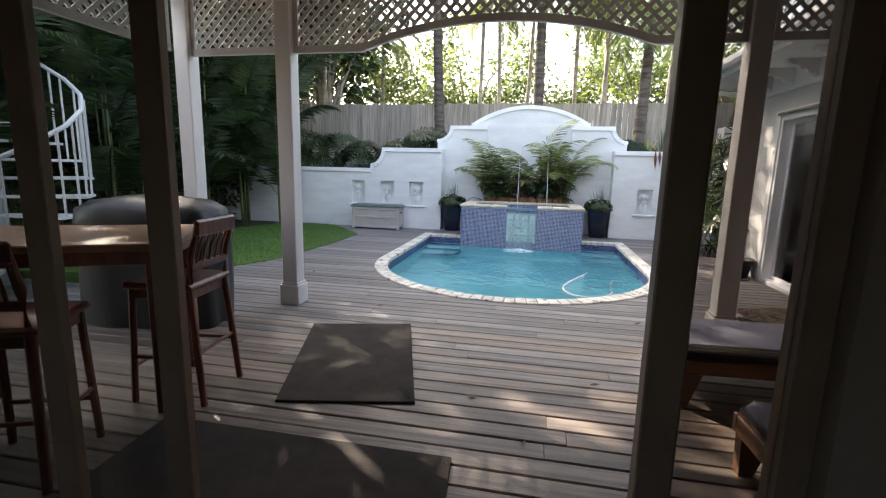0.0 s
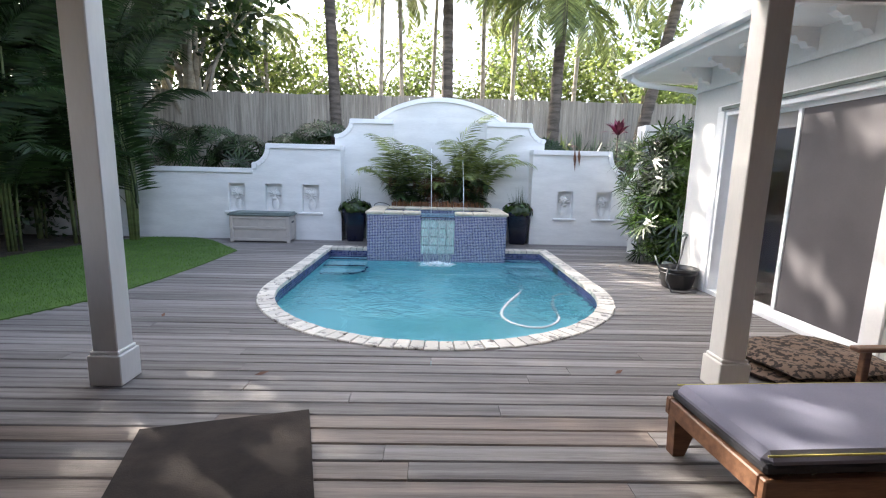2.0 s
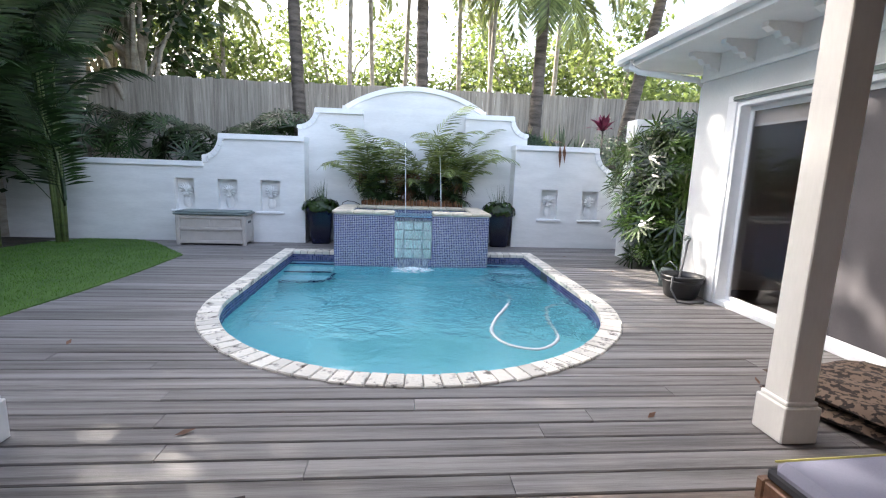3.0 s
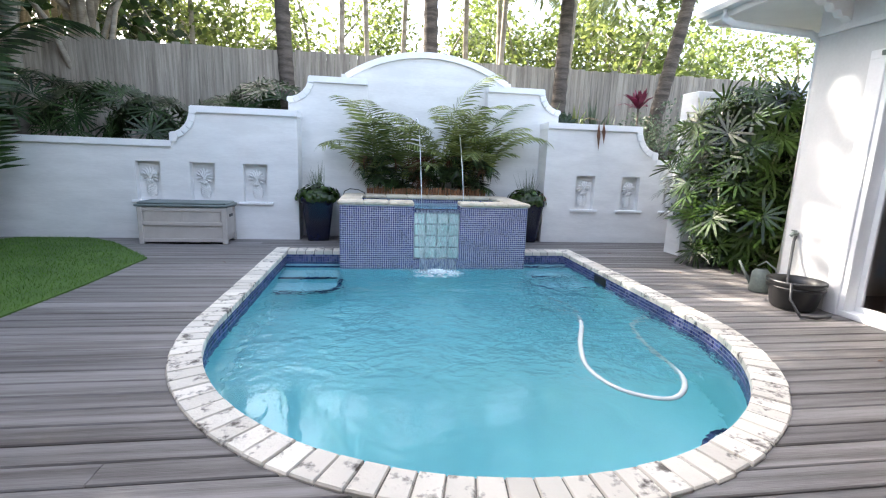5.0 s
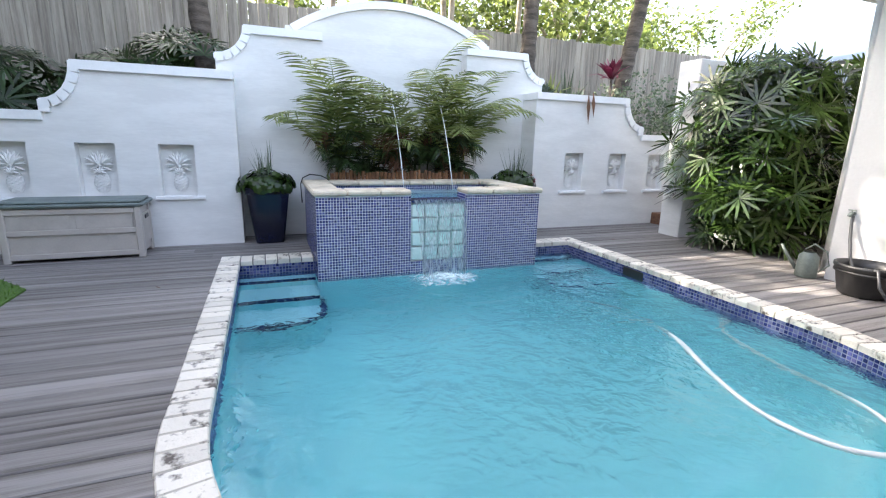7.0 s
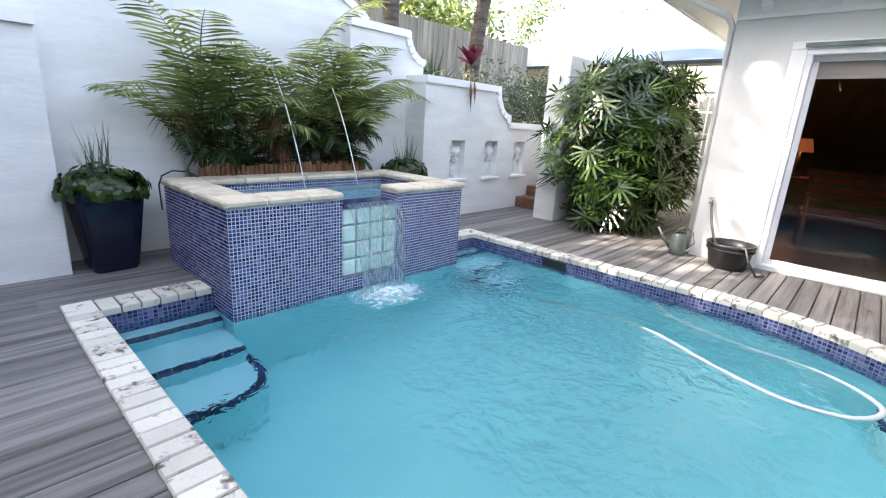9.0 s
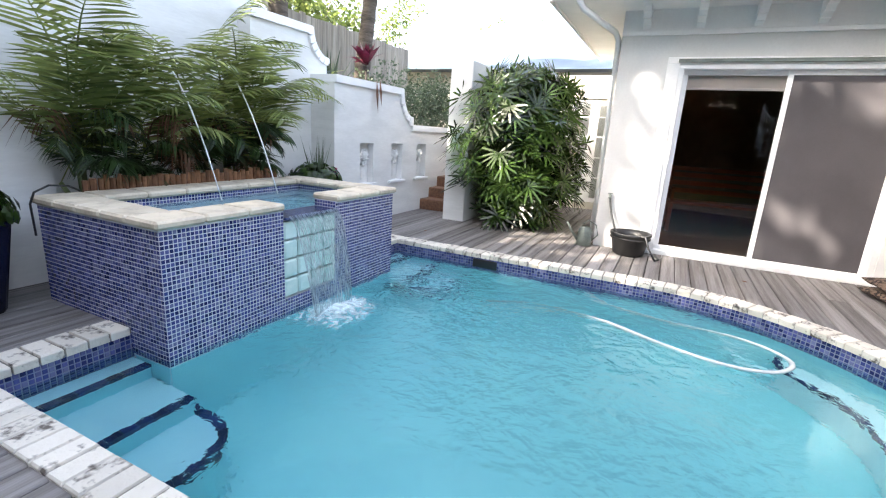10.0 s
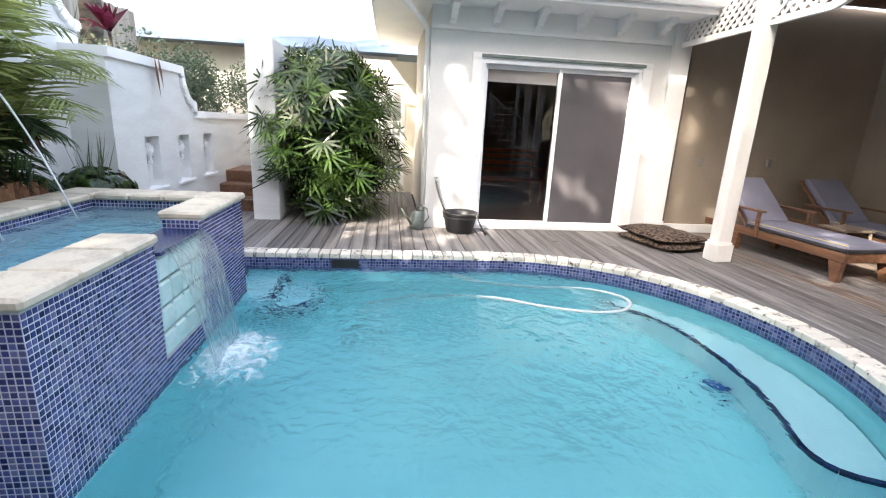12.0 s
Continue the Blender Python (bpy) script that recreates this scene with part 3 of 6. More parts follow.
# ---- garden wall with niches ----
def scoop(x0, x1, z0, z1):
    """A hollow quarter curve that leaves (x0, z0) level and reaches (x1, z1) upright."""
    return [(x0 + (x1 - x0) * math.sin(radians(a)), z0 + (z1 - z0) * (1 - math.cos(radians(a)))) for a in range(0, 91, 15)]


wl_pts = [(-9.0, 0), (-9.0, 1.36), (-3.88, 1.36)] + scoop(-3.88, -3.60, 1.47, 1.835) + [(-2.2, 1.835), (-2.2, 0)]
cl = [(-2.38, 0), (-2.38, 2.02)] + scoop(-2.38, -2.07, 2.06, 2.37) + [(-1.23, 2.37), (-1.23, 0)]
cr = [(0.635, 0), (0.635, 2.37)] + scoop(1.81, 1.53, 2.06, 2.37)[::-1] + [(1.81, 2.02), (1.81, 0)]
ARC_X, ARC_H, ARC_R = -0.29, 2.455, 2.32
arc = [(ARC_X + ARC_R * math.sin(radians(a)), ARC_H + 0.385 - ARC_R * (1 - math.cos(radians(a)))) for a in range(-33, 34, 3)]
ca = [(-1.62, 0), (-1.62, arc[0][1])] + arc + [(1.04, arc[-1][1]), (1.04, 0)]
wr_pts = [(1.52, 0), (1.52, 1.84), (3.03, 1.84)] + scoop(3.35, 3.04, 1.45, 1.84)[::-1] + [(3.35, 1.34), (6.2, 1.34), (6.2, 0)]
YL, YC, YRT, YA = 10.51, 10.88, 10.52, 11.06
wallL = setting("wall_north_1", Shape().prism(wl_pts, "y", YL, 11.1), STUCCO, "white stuccoed garden wall with a stepped curved top", "wall")
setting("wall_north_2", Shape().prism(cl, "y", YC, YA), STUCCO, "tall white stuccoed shoulder of the garden wall", "wall")
setting("wall_north_4", Shape().prism(cr, "y", YC, YA), STUCCO, "tall white stuccoed shoulder of the garden wall", "wall")
setting("wall_north_5", Shape().prism(ca, "y", YA, 11.3), STUCCO, "white stuccoed garden wall with an arched top, set back behind the spa", "wall")
wallR = setting("wall_north_3", Shape().prism(wr_pts, "y", YRT, 11.12), STUCCO, "white stuccoed garden wall with a stepped curved top", "wall")
NICHES = [(-4.37, -4.05), (-3.665, -3.335), (-2.955, -2.625)], [(2.04, 2.35), (2.81, 3.12), (3.56, 3.87)]
for x0, x1 in NICHES[0]:
    cut(wallL, x0, YL - 0.1, 0.54, x1, YL + 0.10, 1.08)
for x0, x1 in NICHES[1]:
    cut(wallR, x0, YRT - 0.1, 0.53, x1, YRT + 0.10, 1.065)


def coping_band(pts, y0, y1, name):
    """A raised white band that follows a wall's top line."""
    s = Shape()
    pts = [Vector(p) for p in pts]
    pts[0] += (pts[0] - pts[1]).normalized() * 0.008
    pts[-1] += (pts[-1] - pts[-2]).normalized() * 0.008
    for k in range(len(pts) - 1):
        p, q = pts[k], pts[k + 1]
        d = (q - p).normalized()
        up = Vector((-d.y, d.x))
        o = [p + up * 0.012, q + up * 0.012, q - up * 0.075, p - up * 0.075]
        e, g = y0 - 0.0012 * (k % 5), y1 + 0.0012 * (k % 5)
        s.add([(c.x, e, c.y) for c in o] + [(c.x, g, c.y) for c in o], [(3, 2, 1, 0), (4, 5, 6, 7), (0, 1, 5, 4), (1, 2, 6, 5), (2, 3, 7, 6), (3, 0, 4, 7)])
    return setting(name, s, TRIM, "smooth white raised band along the wall's top", "trim")


coping_band(wl_pts[1:-1], YL - 0.035, 11.14, "trim_wall_top")
coping_band(cl[1:-1], YC - 0.035, YA - 0.037, "trim_wall_top")
coping_band(cr[1:-1], YC - 0.035, YA - 0.037, "trim_wall_top")
coping_band(arc, YA - 0.035, 11.34, "trim_wall_top")
coping_band(wr_pts[1:-1], YRT - 0.035, 11.16, "trim_wall_top")
for side, yy, zb in ((0, YL, 0.54), (1, YRT, 0.53)):
    for x0, x1 in NICHES[side]:
        setting("trim_niche_sill", Shape().box(x0 - 0.07, yy - 0.035, zb - 0.035, x1 + 0.07, yy + 0.098, zb + 0.002, 0.006), TRIM, "narrow white sill under a wall niche", "sill")


def pineapple():
    """White relief: a knobbed fruit under a fanned crown of leaves; its back lies at y = 0, its face towards -y."""
    s = Shape()
    v, rows, n = [], 13, 28
    for i in range(rows + 1):
        t = i / rows
        for k in range(n):
            bump = 0.005 * (1 if (k // 2 + i) % 2 else -0.4)
            r = 0.072 * math.sin(math.pi * (0.10 + 0.80 * t)) ** 0.55 * (1 - 0.10 * t) + bump
            v.append((r * math.cos(6.2832 * k / n), 0.75 * r * math.sin(6.2832 * k / n), 0.20 * t))
    top = (rows) * n
    s.add(v, [(i * n + k, i * n + (k + 1) % n, (i + 1) * n + (k + 1) % n, (i + 1) * n + k) for i in range(rows) for k in range(n)] + [tuple(range(n - 1, -1, -1)), tuple(range(top, top + n))])
    for num, span, ln, w, y, z in ((11, 118, 0.125, 0.019, -0.012, 0.27), (9, 92, 0.135, 0.020, -0.030, 0.285), (7, 62, 0.135, 0.021, -0.046, 0.29), (4, 30, 0.125, 0.022, -0.060, 0.28), (7, 105, 0.062, 0.014, -0.050, 0.212)):
        for k in range(num):
            a = radians(-span + 2 * span * k / (num - 1))
            d, q = Vector((math.sin(a), 0, math.cos(a))), Vector((math.cos(a), 0, -math.sin(a)))
            base, tip = Vector((0, y, z)) - d * 0.02, Vector((0, y - 0.012, z)) + d * ln
            mid = base.lerp(tip, 0.55)
            s.add([base - q * w * 0.7, base + q * w * 0.7, mid + q * w, tip, mid - q * w, base + Vector((0, -0.014, 0)), mid + Vector((0, -0.016, 0)), base + Vector((0, -y, 0)), mid + Vector((0, -y + 0.006, 0))],
                  [(0, 5, 6, 4), (5, 1, 2, 6), (4, 6, 3), (6, 2, 3), (1, 7, 8, 2), (7, 0, 4, 8), (2, 8, 3), (8, 4, 3), (0, 7, 1, 5)])
    return s.mesh("pineapple_ornament", STUCCO)


PINE = pineapple()
for side, yy, zb in ((0, YL, 0.54), (1, YRT, 0.53)):
    for x0, x1 in NICHES[side]:
        ob = solid("pineapple_ornament", PINE, STUCCO, "white plaster pineapple relief set on the back of a wall niche", "ornament", group="pineapples in the niches")
        ob.matrix_world = pose((x0 + x1) / 2, yy + 0.098, zb + 0.045, 0, 0, 0)

# ---- raised spa ----
spa = thing("spa", "raised spa clad in blue mosaic tiles with a stone rim", "spa")
NX0, NX1, NZ = -0.61, -0.03, 0.585
t = 0.22
SLABS = (("front_wall", (SX0, SY0, -1.0, NX0, SY0 + t, STOP)), ("front_wall", (NX1, SY0, -1.0, SX1, SY0 + t, STOP)), ("spillway_wall", (NX0, SY0 + 0.05, -1.0, NX1, SY0 + t, NZ - 0.01)),
         ("spillway_foot", (NX0, SY0, -1.0, NX1, SY0 + 0.05, -0.02)), ("side_wall", (SX0, SY0 + t, -1.0, SX0 + t, SY1 - t, STOP)), ("side_wall", (SX1 - t, SY0 + t, -1.0, SX1, SY1 - t, STOP)),
         ("back_wall", (SX0, SY1 - t, -1.0, SX1, SY1, STOP)), ("spa_base", (SX0 + t, SY0 + t, -0.4, SX1 - t, SY1 - t, 0.1)))
for nm, dims in SLABS:
    part(nm, Shape().box(*dims, 0), GROUT, spa, "pale grout between the tiles")
part("footing", Shape().box(SX0 - 0.004, SY0 - 0.004, -1.05, SX1 + 0.004, PBACK - 0.02, -0.21, 0.01), PLASTER, spa, "pale blue plaster below the waterline")
TS = 0.0265
tl = []
for x0, x1, z0 in ((SX0, NX0, -0.2), (NX1, SX1, -0.2), (NX0, NX1, -0.2)):
    tl += band_tiles([(x1, SY0), (x0, SY0)], z0, STOP if x0 != NX0 else -0.02, TS)
tl += band_tiles([(SX0, SY0), (SX0, SY1)], -0.2, STOP, TS) + band_tiles([(SX1, SY1), (SX1, SY0)], -0.2, STOP, TS)
ix0, ix1, iy0, iy1 = SX0 + t, SX1 - t, SY0 + t, SY1 - t
tl += band_tiles([(ix0, iy0), (NX0, iy0), ], 0.5, STOP, TS) + band_tiles([(NX1, iy0), (ix1, iy0)], 0.5, STOP, TS)
tl += band_tiles([(ix1, iy0), (ix1, iy1), (ix0, iy1), (ix0, iy0)], 0.5, STOP, TS)
tl += band_tiles([(NX0, SY0 + t), (NX0, SY0)], 0.58, STOP, TS) + band_tiles([(NX1, SY0), (NX1, SY0 + t)], 0.58, STOP, TS)
near = [k for k in tl if abs(k[0].y - SY0) < 0.001 and k[0].x < -1.02 and k[2] > 0.14][:300]
ids = set(map(id, near))
tagged(part("tiles", tiles_mesh("tiles", [k for k in tl if id(k) not in ids]), MOSAIC, spa, "small blue and violet glass tiles"), kind="stuff")
one = tiles_mesh("tile", [(Vector((0.4 * TS, 0)), Vector((-0.4 * TS, 0)), 0, TS * 0.8, Vector((0, -1)))])
for p, q, za, zb, nn in near:
    part("tile", one, MOSAIC, spa, at=Matrix.Translation(((p.x + q.x) / 2, p.y, za)))
# stone rim, with a gap at the spillway
def rim(x0, y0, x1, y1, n, along):
    for i in range(n):
        if along == "x":
            a, b = x0 + (x1 - x0) * i / n + 0.002, x0 + (x1 - x0) * (i + 1) / n - 0.002
            s = Shape().box(a, y0, STOP, b, y1, STOP + 0.05, 0.014)
        else:
            a, b = y0 + (y1 - y0) * i / n + 0.002, y0 + (y1 - y0) * (i + 1) / n - 0.002
            s = Shape().box(x0, a, STOP, x1, b, STOP + 0.05, 0.014)
        part("rim_stone", s, TRAV, spa)


ov = 0.03
rim(SX0 - ov, SY0 - ov, NX0, iy0 + ov, 3, "x")
rim(NX1, SY0 - ov, SX1 + ov, iy0 + ov, 3, "x")
rim(SX0 - ov, iy0 + ov, ix0 + ov, iy1 - ov, 3, "y")
rim(ix1 - ov, iy0 + ov, SX1 + ov, iy1 - ov, 3, "y")
rim(SX0 - ov, iy1 - ov, SX1 + ov, SY1 + ov, 8, "x")
# glass blocks under the spillway
for i in range(4):
    for j in range(4):
        w, h = (NX1 - NX0) / 4, (NZ - 0.02 + 0.02) / 4
        part("glass_block", Shape().box(NX0 + i * w + 0.006, SY0 - 0.004, -0.01 + j * h + 0.006, NX0 + (i + 1) * w - 0.006, SY0 + 0.048, -0.01 + (j + 1) * h - 0.006, 0.012), GLASSBLOCK, spa)
part("spillway_lip", Shape().box(NX0, SY0 - 0.03, NZ, NX1, SY0 + t, NZ + 0.02, 0.006), DARKTILE, spa, "dark tiled spillway lip")
sw = setting("spa_water", mesh("spa_water", [(ix0, iy0, 0.605), (ix1, iy0, 0.605), (ix1, iy1, 0.605), (ix0, iy1, 0.605)], [(0, 1, 2, 3)], WATER), WATER, "clear rippled water in the raised spa", "water")
sw.visible_shadow = False
setting("spa_floor", Shape().box(ix0, iy0, 0.1, ix1, iy1, 0.16, 0), STEP, "pale blue plaster bottom of the spa", "floor")
# the sheet of water over the spillway
v, f = [], []
N, R = 24, 14
for r in range(R + 1):
    u = r / R
    for k in range(N + 1):
        x = NX0 + 0.02 + (NX1 - NX0 - 0.04) * (0.5 + (k / N - 0.5) * (1 - 0.16 * u))
        y = SY0 - 0.03 - 0.20 * math.sqrt(u) + 0.004 * math.sin(k * 0.9 + 3 * u) * u
        v.append((x, y, NZ + 0.03 - (NZ + 0.03 - WL) * u))
f = [(r * (N + 1) + k, r * (N + 1) + k + 1, (r + 1) * (N + 1) + k + 1, (r + 1) * (N + 1) + k) for r in range(R) for k in range(N)]
FALLTHIN = pane_mat("thin_water_sheet", (0.95, 0.98, 0.98), rough=0.12)
fn, fl_ = FALLTHIN.node_tree.nodes, FALLTHIN.node_tree.links
veil, veilmix, streak, smap, sgeo, sramp = (fn.new("ShaderNode" + k) for k in ("BsdfTranslucent", "MixShader", "TexNoise", "Mapping", "NewGeometry", "MapRange"))
veil.inputs[0].default_value = (0.95, 0.97, 0.98, 1)
smap.inputs["Scale"].default_value = (26, 4, 2.2)
sramp.inputs["From Min"].default_value, sramp.inputs["From Max"].default_value, sramp.inputs["To Max"].default_value = 0.34, 0.70, 0.75
fl_.new(sgeo.outputs["Position"], smap.inputs["Vector"])
fl_.new(smap.outputs[0], streak.inputs["Vector"])
fl_.new(streak.outputs["Fac"], sramp.inputs["Value"])
fl_.new(sramp.outputs[0], veilmix.inputs[0])
fl_.new(fn["Mix Shader"].outputs[0], veilmix.inputs[1])
fl_.new(veil.outputs[0], veilmix.inputs[2])
fl_.new(veilmix.outputs[0], fn["Material Output"].inputs["Surface"])
fall = solid("waterfall", mesh("waterfall", v, f, FALLTHIN, True), FALLTHIN, "thin clear sheet of water falling from the spillway", "water")
# white water where it lands
rng = random.Random(8)
fs = Shape()
for i in range(300):
    a, d = rng.uniform(0, 6.28), abs(rng.gauss(0, 0.12))
    x, y = PCX + 0.02 + rng.uniform(-0.23, 0.23) + d * math.cos(a), SY0 - 0.26 + d * math.sin(a) * 0.8
    if y > SY0 - 0.02:
        continue
    r = rng.uniform(0.002, 0.008) * max(0.3, 1 - d * 2)
    z = WL + abs(rng.gauss(0, 0.022)) * max(0.15, 1 - d * 3)
    vs = [(x + r * math.cos(k * 1.2566), y + r * math.sin(k * 1.2566), z) for k in range(5)] + [(x, y, z + r), (x, y, z - r)]
    fs.add(vs, [(k, (k + 1) % 5, 5) for k in range(5)] + [((k + 1) % 5, k, 6) for k in range(5)])
solid("spray", fs, FOAM, "white splashing drops where the falling water lands", "spray", True, kind="stuff")
FROTH = mat("froth", (0.92, 0.96, 0.97), (0.8, 0.92, 0.95), 0.6, scale=20, fine=90, bump=0.3)
qn, ql = FROTH.node_tree.nodes, FROTH.node_tree.links
qt, qm, qz, qr, qc, ql2, qa = (qn.new("ShaderNode" + k) for k in ("BsdfTransparent", "MixShader", "TexNoise", "MapRange", "TexCoord", "VectorMath", "Math"))
qz.inputs["Scale"].default_value, qz.inputs["Detail"].default_value, qz.inputs["Distortion"].default_value = 9.0, 6.0, 1.2
ql2.operation, qa.operation = "LENGTH", "SUBTRACT"
ql.new(qc.outputs["Object"], qz.inputs["Vector"])
ql.new(qc.outputs["Object"], ql2.inputs[0])
ql.new(qz.outputs["Fac"], qa.inputs[0])
ql.new(ql2.outputs["Value"], qa.inputs[1])
qr.inputs["From Min"].default_value, qr.inputs["From Max"].default_value, qr.inputs["To Max"].default_value = 0.06, 0.52, 0.85
ql.new(qa.outputs[0], qr.inputs["Value"])
ql.new(qr.outputs[0], qm.inputs[0])
ql.new(qt.outputs[0], qm.inputs[1])
ql.new(qn["Principled BSDF"].outputs[0], qm.inputs[2])
ql.new(qm.outputs[0], qn["Material Output"].inputs["Surface"])
v, f, n = [], [], 26
for i in range(n + 1):
    for j in range(n + 1):
        x, y = -0.62 + 1.24 * i / n, -0.42 + 0.66 * j / n
        d = math.hypot(x, y)
        v.append((x, y, 0.004 + 0.04 * math.exp(-d * d / 0.03) + 0.012 * noise.noise((x * 9, y * 9, 3)) * math.exp(-d * d / 0.12)))
f = [(i * (n + 1) + j, (i + 1) * (n + 1) + j, (i + 1) * (n + 1) + j + 1, i * (n + 1) + j + 1) for i in range(n) for j in range(n)]
fo_ = solid("foam", mesh("foam", v, f, FROTH, True), FROTH, "white foam spreading where the falling water lands", "foam", kind="stuff")
fo_.matrix_world = pose(PCX + 0.02, SY0 - 0.24, WL) @ Matrix.Diagonal((0.8, 0.72, 0.8, 1))

# two jets from the wall into the spa
JET = mat("jet_water", (0.95, 0.96, 0.97), (0.86, 0.89, 0.91), 0.1, spec=0.8, scale=30)
for x in (-0.47, 0.14):
    pts = [(x + 0.03 * u, YA - 0.11 - 0.86 * u, 1.84 + 0.10 * u - 1.33 * u * u) for u in [k / 12 for k in range(13)]]
    solid("water_jet", Shape().tube(pts, [0.010 - 0.002 * (k % 2) - 0.003 * k / 12 for k in range(13)], 6), JET, "thin arching jet of water falling into the spa", "water jet", True, group="two water jets")
    sp = thing("water_spout", "pale metal spout on the garden wall", "spout", group="two spouts")
    part("pipe", Shape().tube([(x, YA + 0.01, 1.81), (x, YA - 0.07, 1.825), (x, YA - 0.12, 1.845)], 0.014, 8), ALU, sp, smooth=True)
    part("flange", Shape().tube([(x, YA - 0.012, 1.81), (x, YA, 1.81)], 0.028, 12), ALU, sp)
# log edging and soil of the planting pocket behind the spa
setting("pocket_soil", Shape().box(-1.22, 10.50, 0.0, 0.625, YA - 0.002, 0.62, 0), SOIL, "dark soil of the planting pocket behind the spa", "soil")
lg = thing("log_edging", "low edging of short brown split logs behind the spa", "edging")
x = -1.20
while x < 0.6:
    w = random.uniform(0.035, 0.055)
    part("log", Shape().tube([(x, 10.53, 0.6), (x, 10.53, 0.80 + random.uniform(-0.02, 0.02))], w / 2, 7), LOGS, lg)
    x += w + 0.002

# ---- fence, backdrop ----
fence = thing("fence", "tall weathered grey board fence behind the garden", "fence", kind="structure")
x = -9.0
while x < 7.5:
    part("fence_board", Shape().box(x, 13.1, 0.9, x + 0.14, 13.125, 3.17 + random.uniform(-0.025, 0.02), 0.004), FENCE, fence)
    x += 0.145
for z in (1.5, 2.75):
    part("fence_rail", Shape().box(-9, 13.127, z, 7.5, 13.17, z + 0.09), FENCE, fence)
wfence = thing("fence", "tall weathered grey board fence behind the hedge", "fence", kind="structure")
y = 3.0
while y < 13.1:
    part("fence_board", Shape().box(-8.65, y, -0.1, -8.625, y + 0.14, 2.6 + random.uniform(-0.03, 0.03), 0.004), FENCE, wfence)
    y += 0.145

# ---- house with the sliding door ----
HX, HY0, HY1 = 2.97, 4.20, 7.56
DY0, DY1, DZ = 4.80, 6.91, 2.155
hw = setting("wall_east_1", Shape().box(HX, HY0, -0.1, HX + 0.2, HY1, 2.75, 0), HOUSE, "white stuccoed house wall around a sliding glass door", "wall")
cut(hw, HX - 0.2, DY0, 0.03, HX + 0.4, DY1, DZ)
setting("wall_east_2", Shape().box(HX + 0.2, HY1 - 0.2, -0.1, 6.2, HY1, 2.75, 0), CREAM, "cream stuccoed side wall of the house", "wall")
ew = setting("wall_east_3", Shape().box(6.2, HY1 - 0.2, -0.1, 6.4, 10.45, 2.45, 0), CREAM, "cream stuccoed wall at the end of the side court", "wall")
cut(ew, 6.0, 7.75, 0.12, 6.6, 8.75, 2.05)
setting("trim_frieze", Shape().box(HX - 0.03, HY0 + 0.25, 2.455, HX, HY1, 2.50, 0.004).box(HX - 0.015, HY0 + 0.25, 2.50, HX, HY1, 2.72, 0), TRIM, "white frieze board under the eave", "trim")
setting("trim_pilaster", Shape().box(HX - 0.05, HY0, 0.0, HX, HY0 + 0.25, 2.72, 0.004).box(HX - 0.07, HY0 - 0.01, 0, HX - 0.05, HY0 + 0.27, 0.18, 0.004), TRIM, "white pilaster at the house wall's end", "trim")
setting("trim_door", Shape().box(HX - 0.025, DY1, 0, HX, DY1 + 0.13, DZ, 0.004).box(HX - 0.025, DY0 - 0.13, 0, HX, DY0, DZ, 0.004).box(HX - 0.025, DY0 - 0.13, DZ, HX, DY1 + 0.13, DZ + 0.07, 0.004), TRIM, "white painted trim round the sliding door", "trim")
setting("trim_door_head", Shape().box(HX - 0.055, DY0 - 0.02, DZ + 0.012, HX - 0.027, DY1 + 0.02, DZ + 0.05, 0.004), GALV, "grey metal drip cap over the sliding door", "trim")
# eave: soffit, fascia, gutter, corbels
EX = 2.32
setting("ceiling_eave", Shape().box(EX + 0.04, HY0 + 0.05, 2.72, 6.2, 8.25, 2.77, 0), TRIM, "white boarded eave soffit", "ceiling")
setting("trim_fascia", Shape().box(EX, HY0 + 0.05, 2.70, EX + 0.04, 8.25, 2.86, 0.004).box(EX, 8.25, 2.70, 6.2, 8.29, 2.86, 0.004), TRIM, "white fascia board along the eave", "trim")
gut = thing("gutter", "white metal gutter along the eave with a downpipe", "gutter")
part("trough", Shape().prism([(EX - 0.002, 2.76), (EX - 0.09, 2.76), (EX - 0.12, 2.80), (EX - 0.12, 2.87), (EX - 0.10, 2.87), (EX - 0.10, 2.81), (EX - 0.08, 2.78), (EX - 0.002, 2.78)], "y", HY0 + 0.05, 8.3), ALU, gut)
part("downpipe", Shape().tube([(EX - 0.05, 7.95, 2.77), (EX - 0.05, 7.95, 2.68), (EX + 0.04, 7.92, 2.62), (HX - 0.02, 7.64, 2.50), (HX + 0.05, 7.60, 2.42), (HX + 0.05, 7.60, 0.06)], 0.035, 8), ALU, gut, smooth=True)
roof = setting("roof", Shape().add([(EX - 0.03, HY0 + 0.05, 2.87), (6.6, HY0 + 0.05, 4.4), (6.6, 8.3, 4.4), (EX - 0.03, 8.3, 2.87), (EX - 0.03, HY0 + 0.05, 2.80), (6.6, HY0 + 0.05, 4.33), (6.6, 8.3, 4.33), (EX - 0.03, 8.3, 2.80)],
     [(0, 1, 2, 3), (7, 6, 5, 4), (0, 3, 7, 4), (1, 0, 4, 5), (2, 1, 5, 6), (3, 2, 6, 7)]), ROOFING, "white low-pitched house roof", "roof")
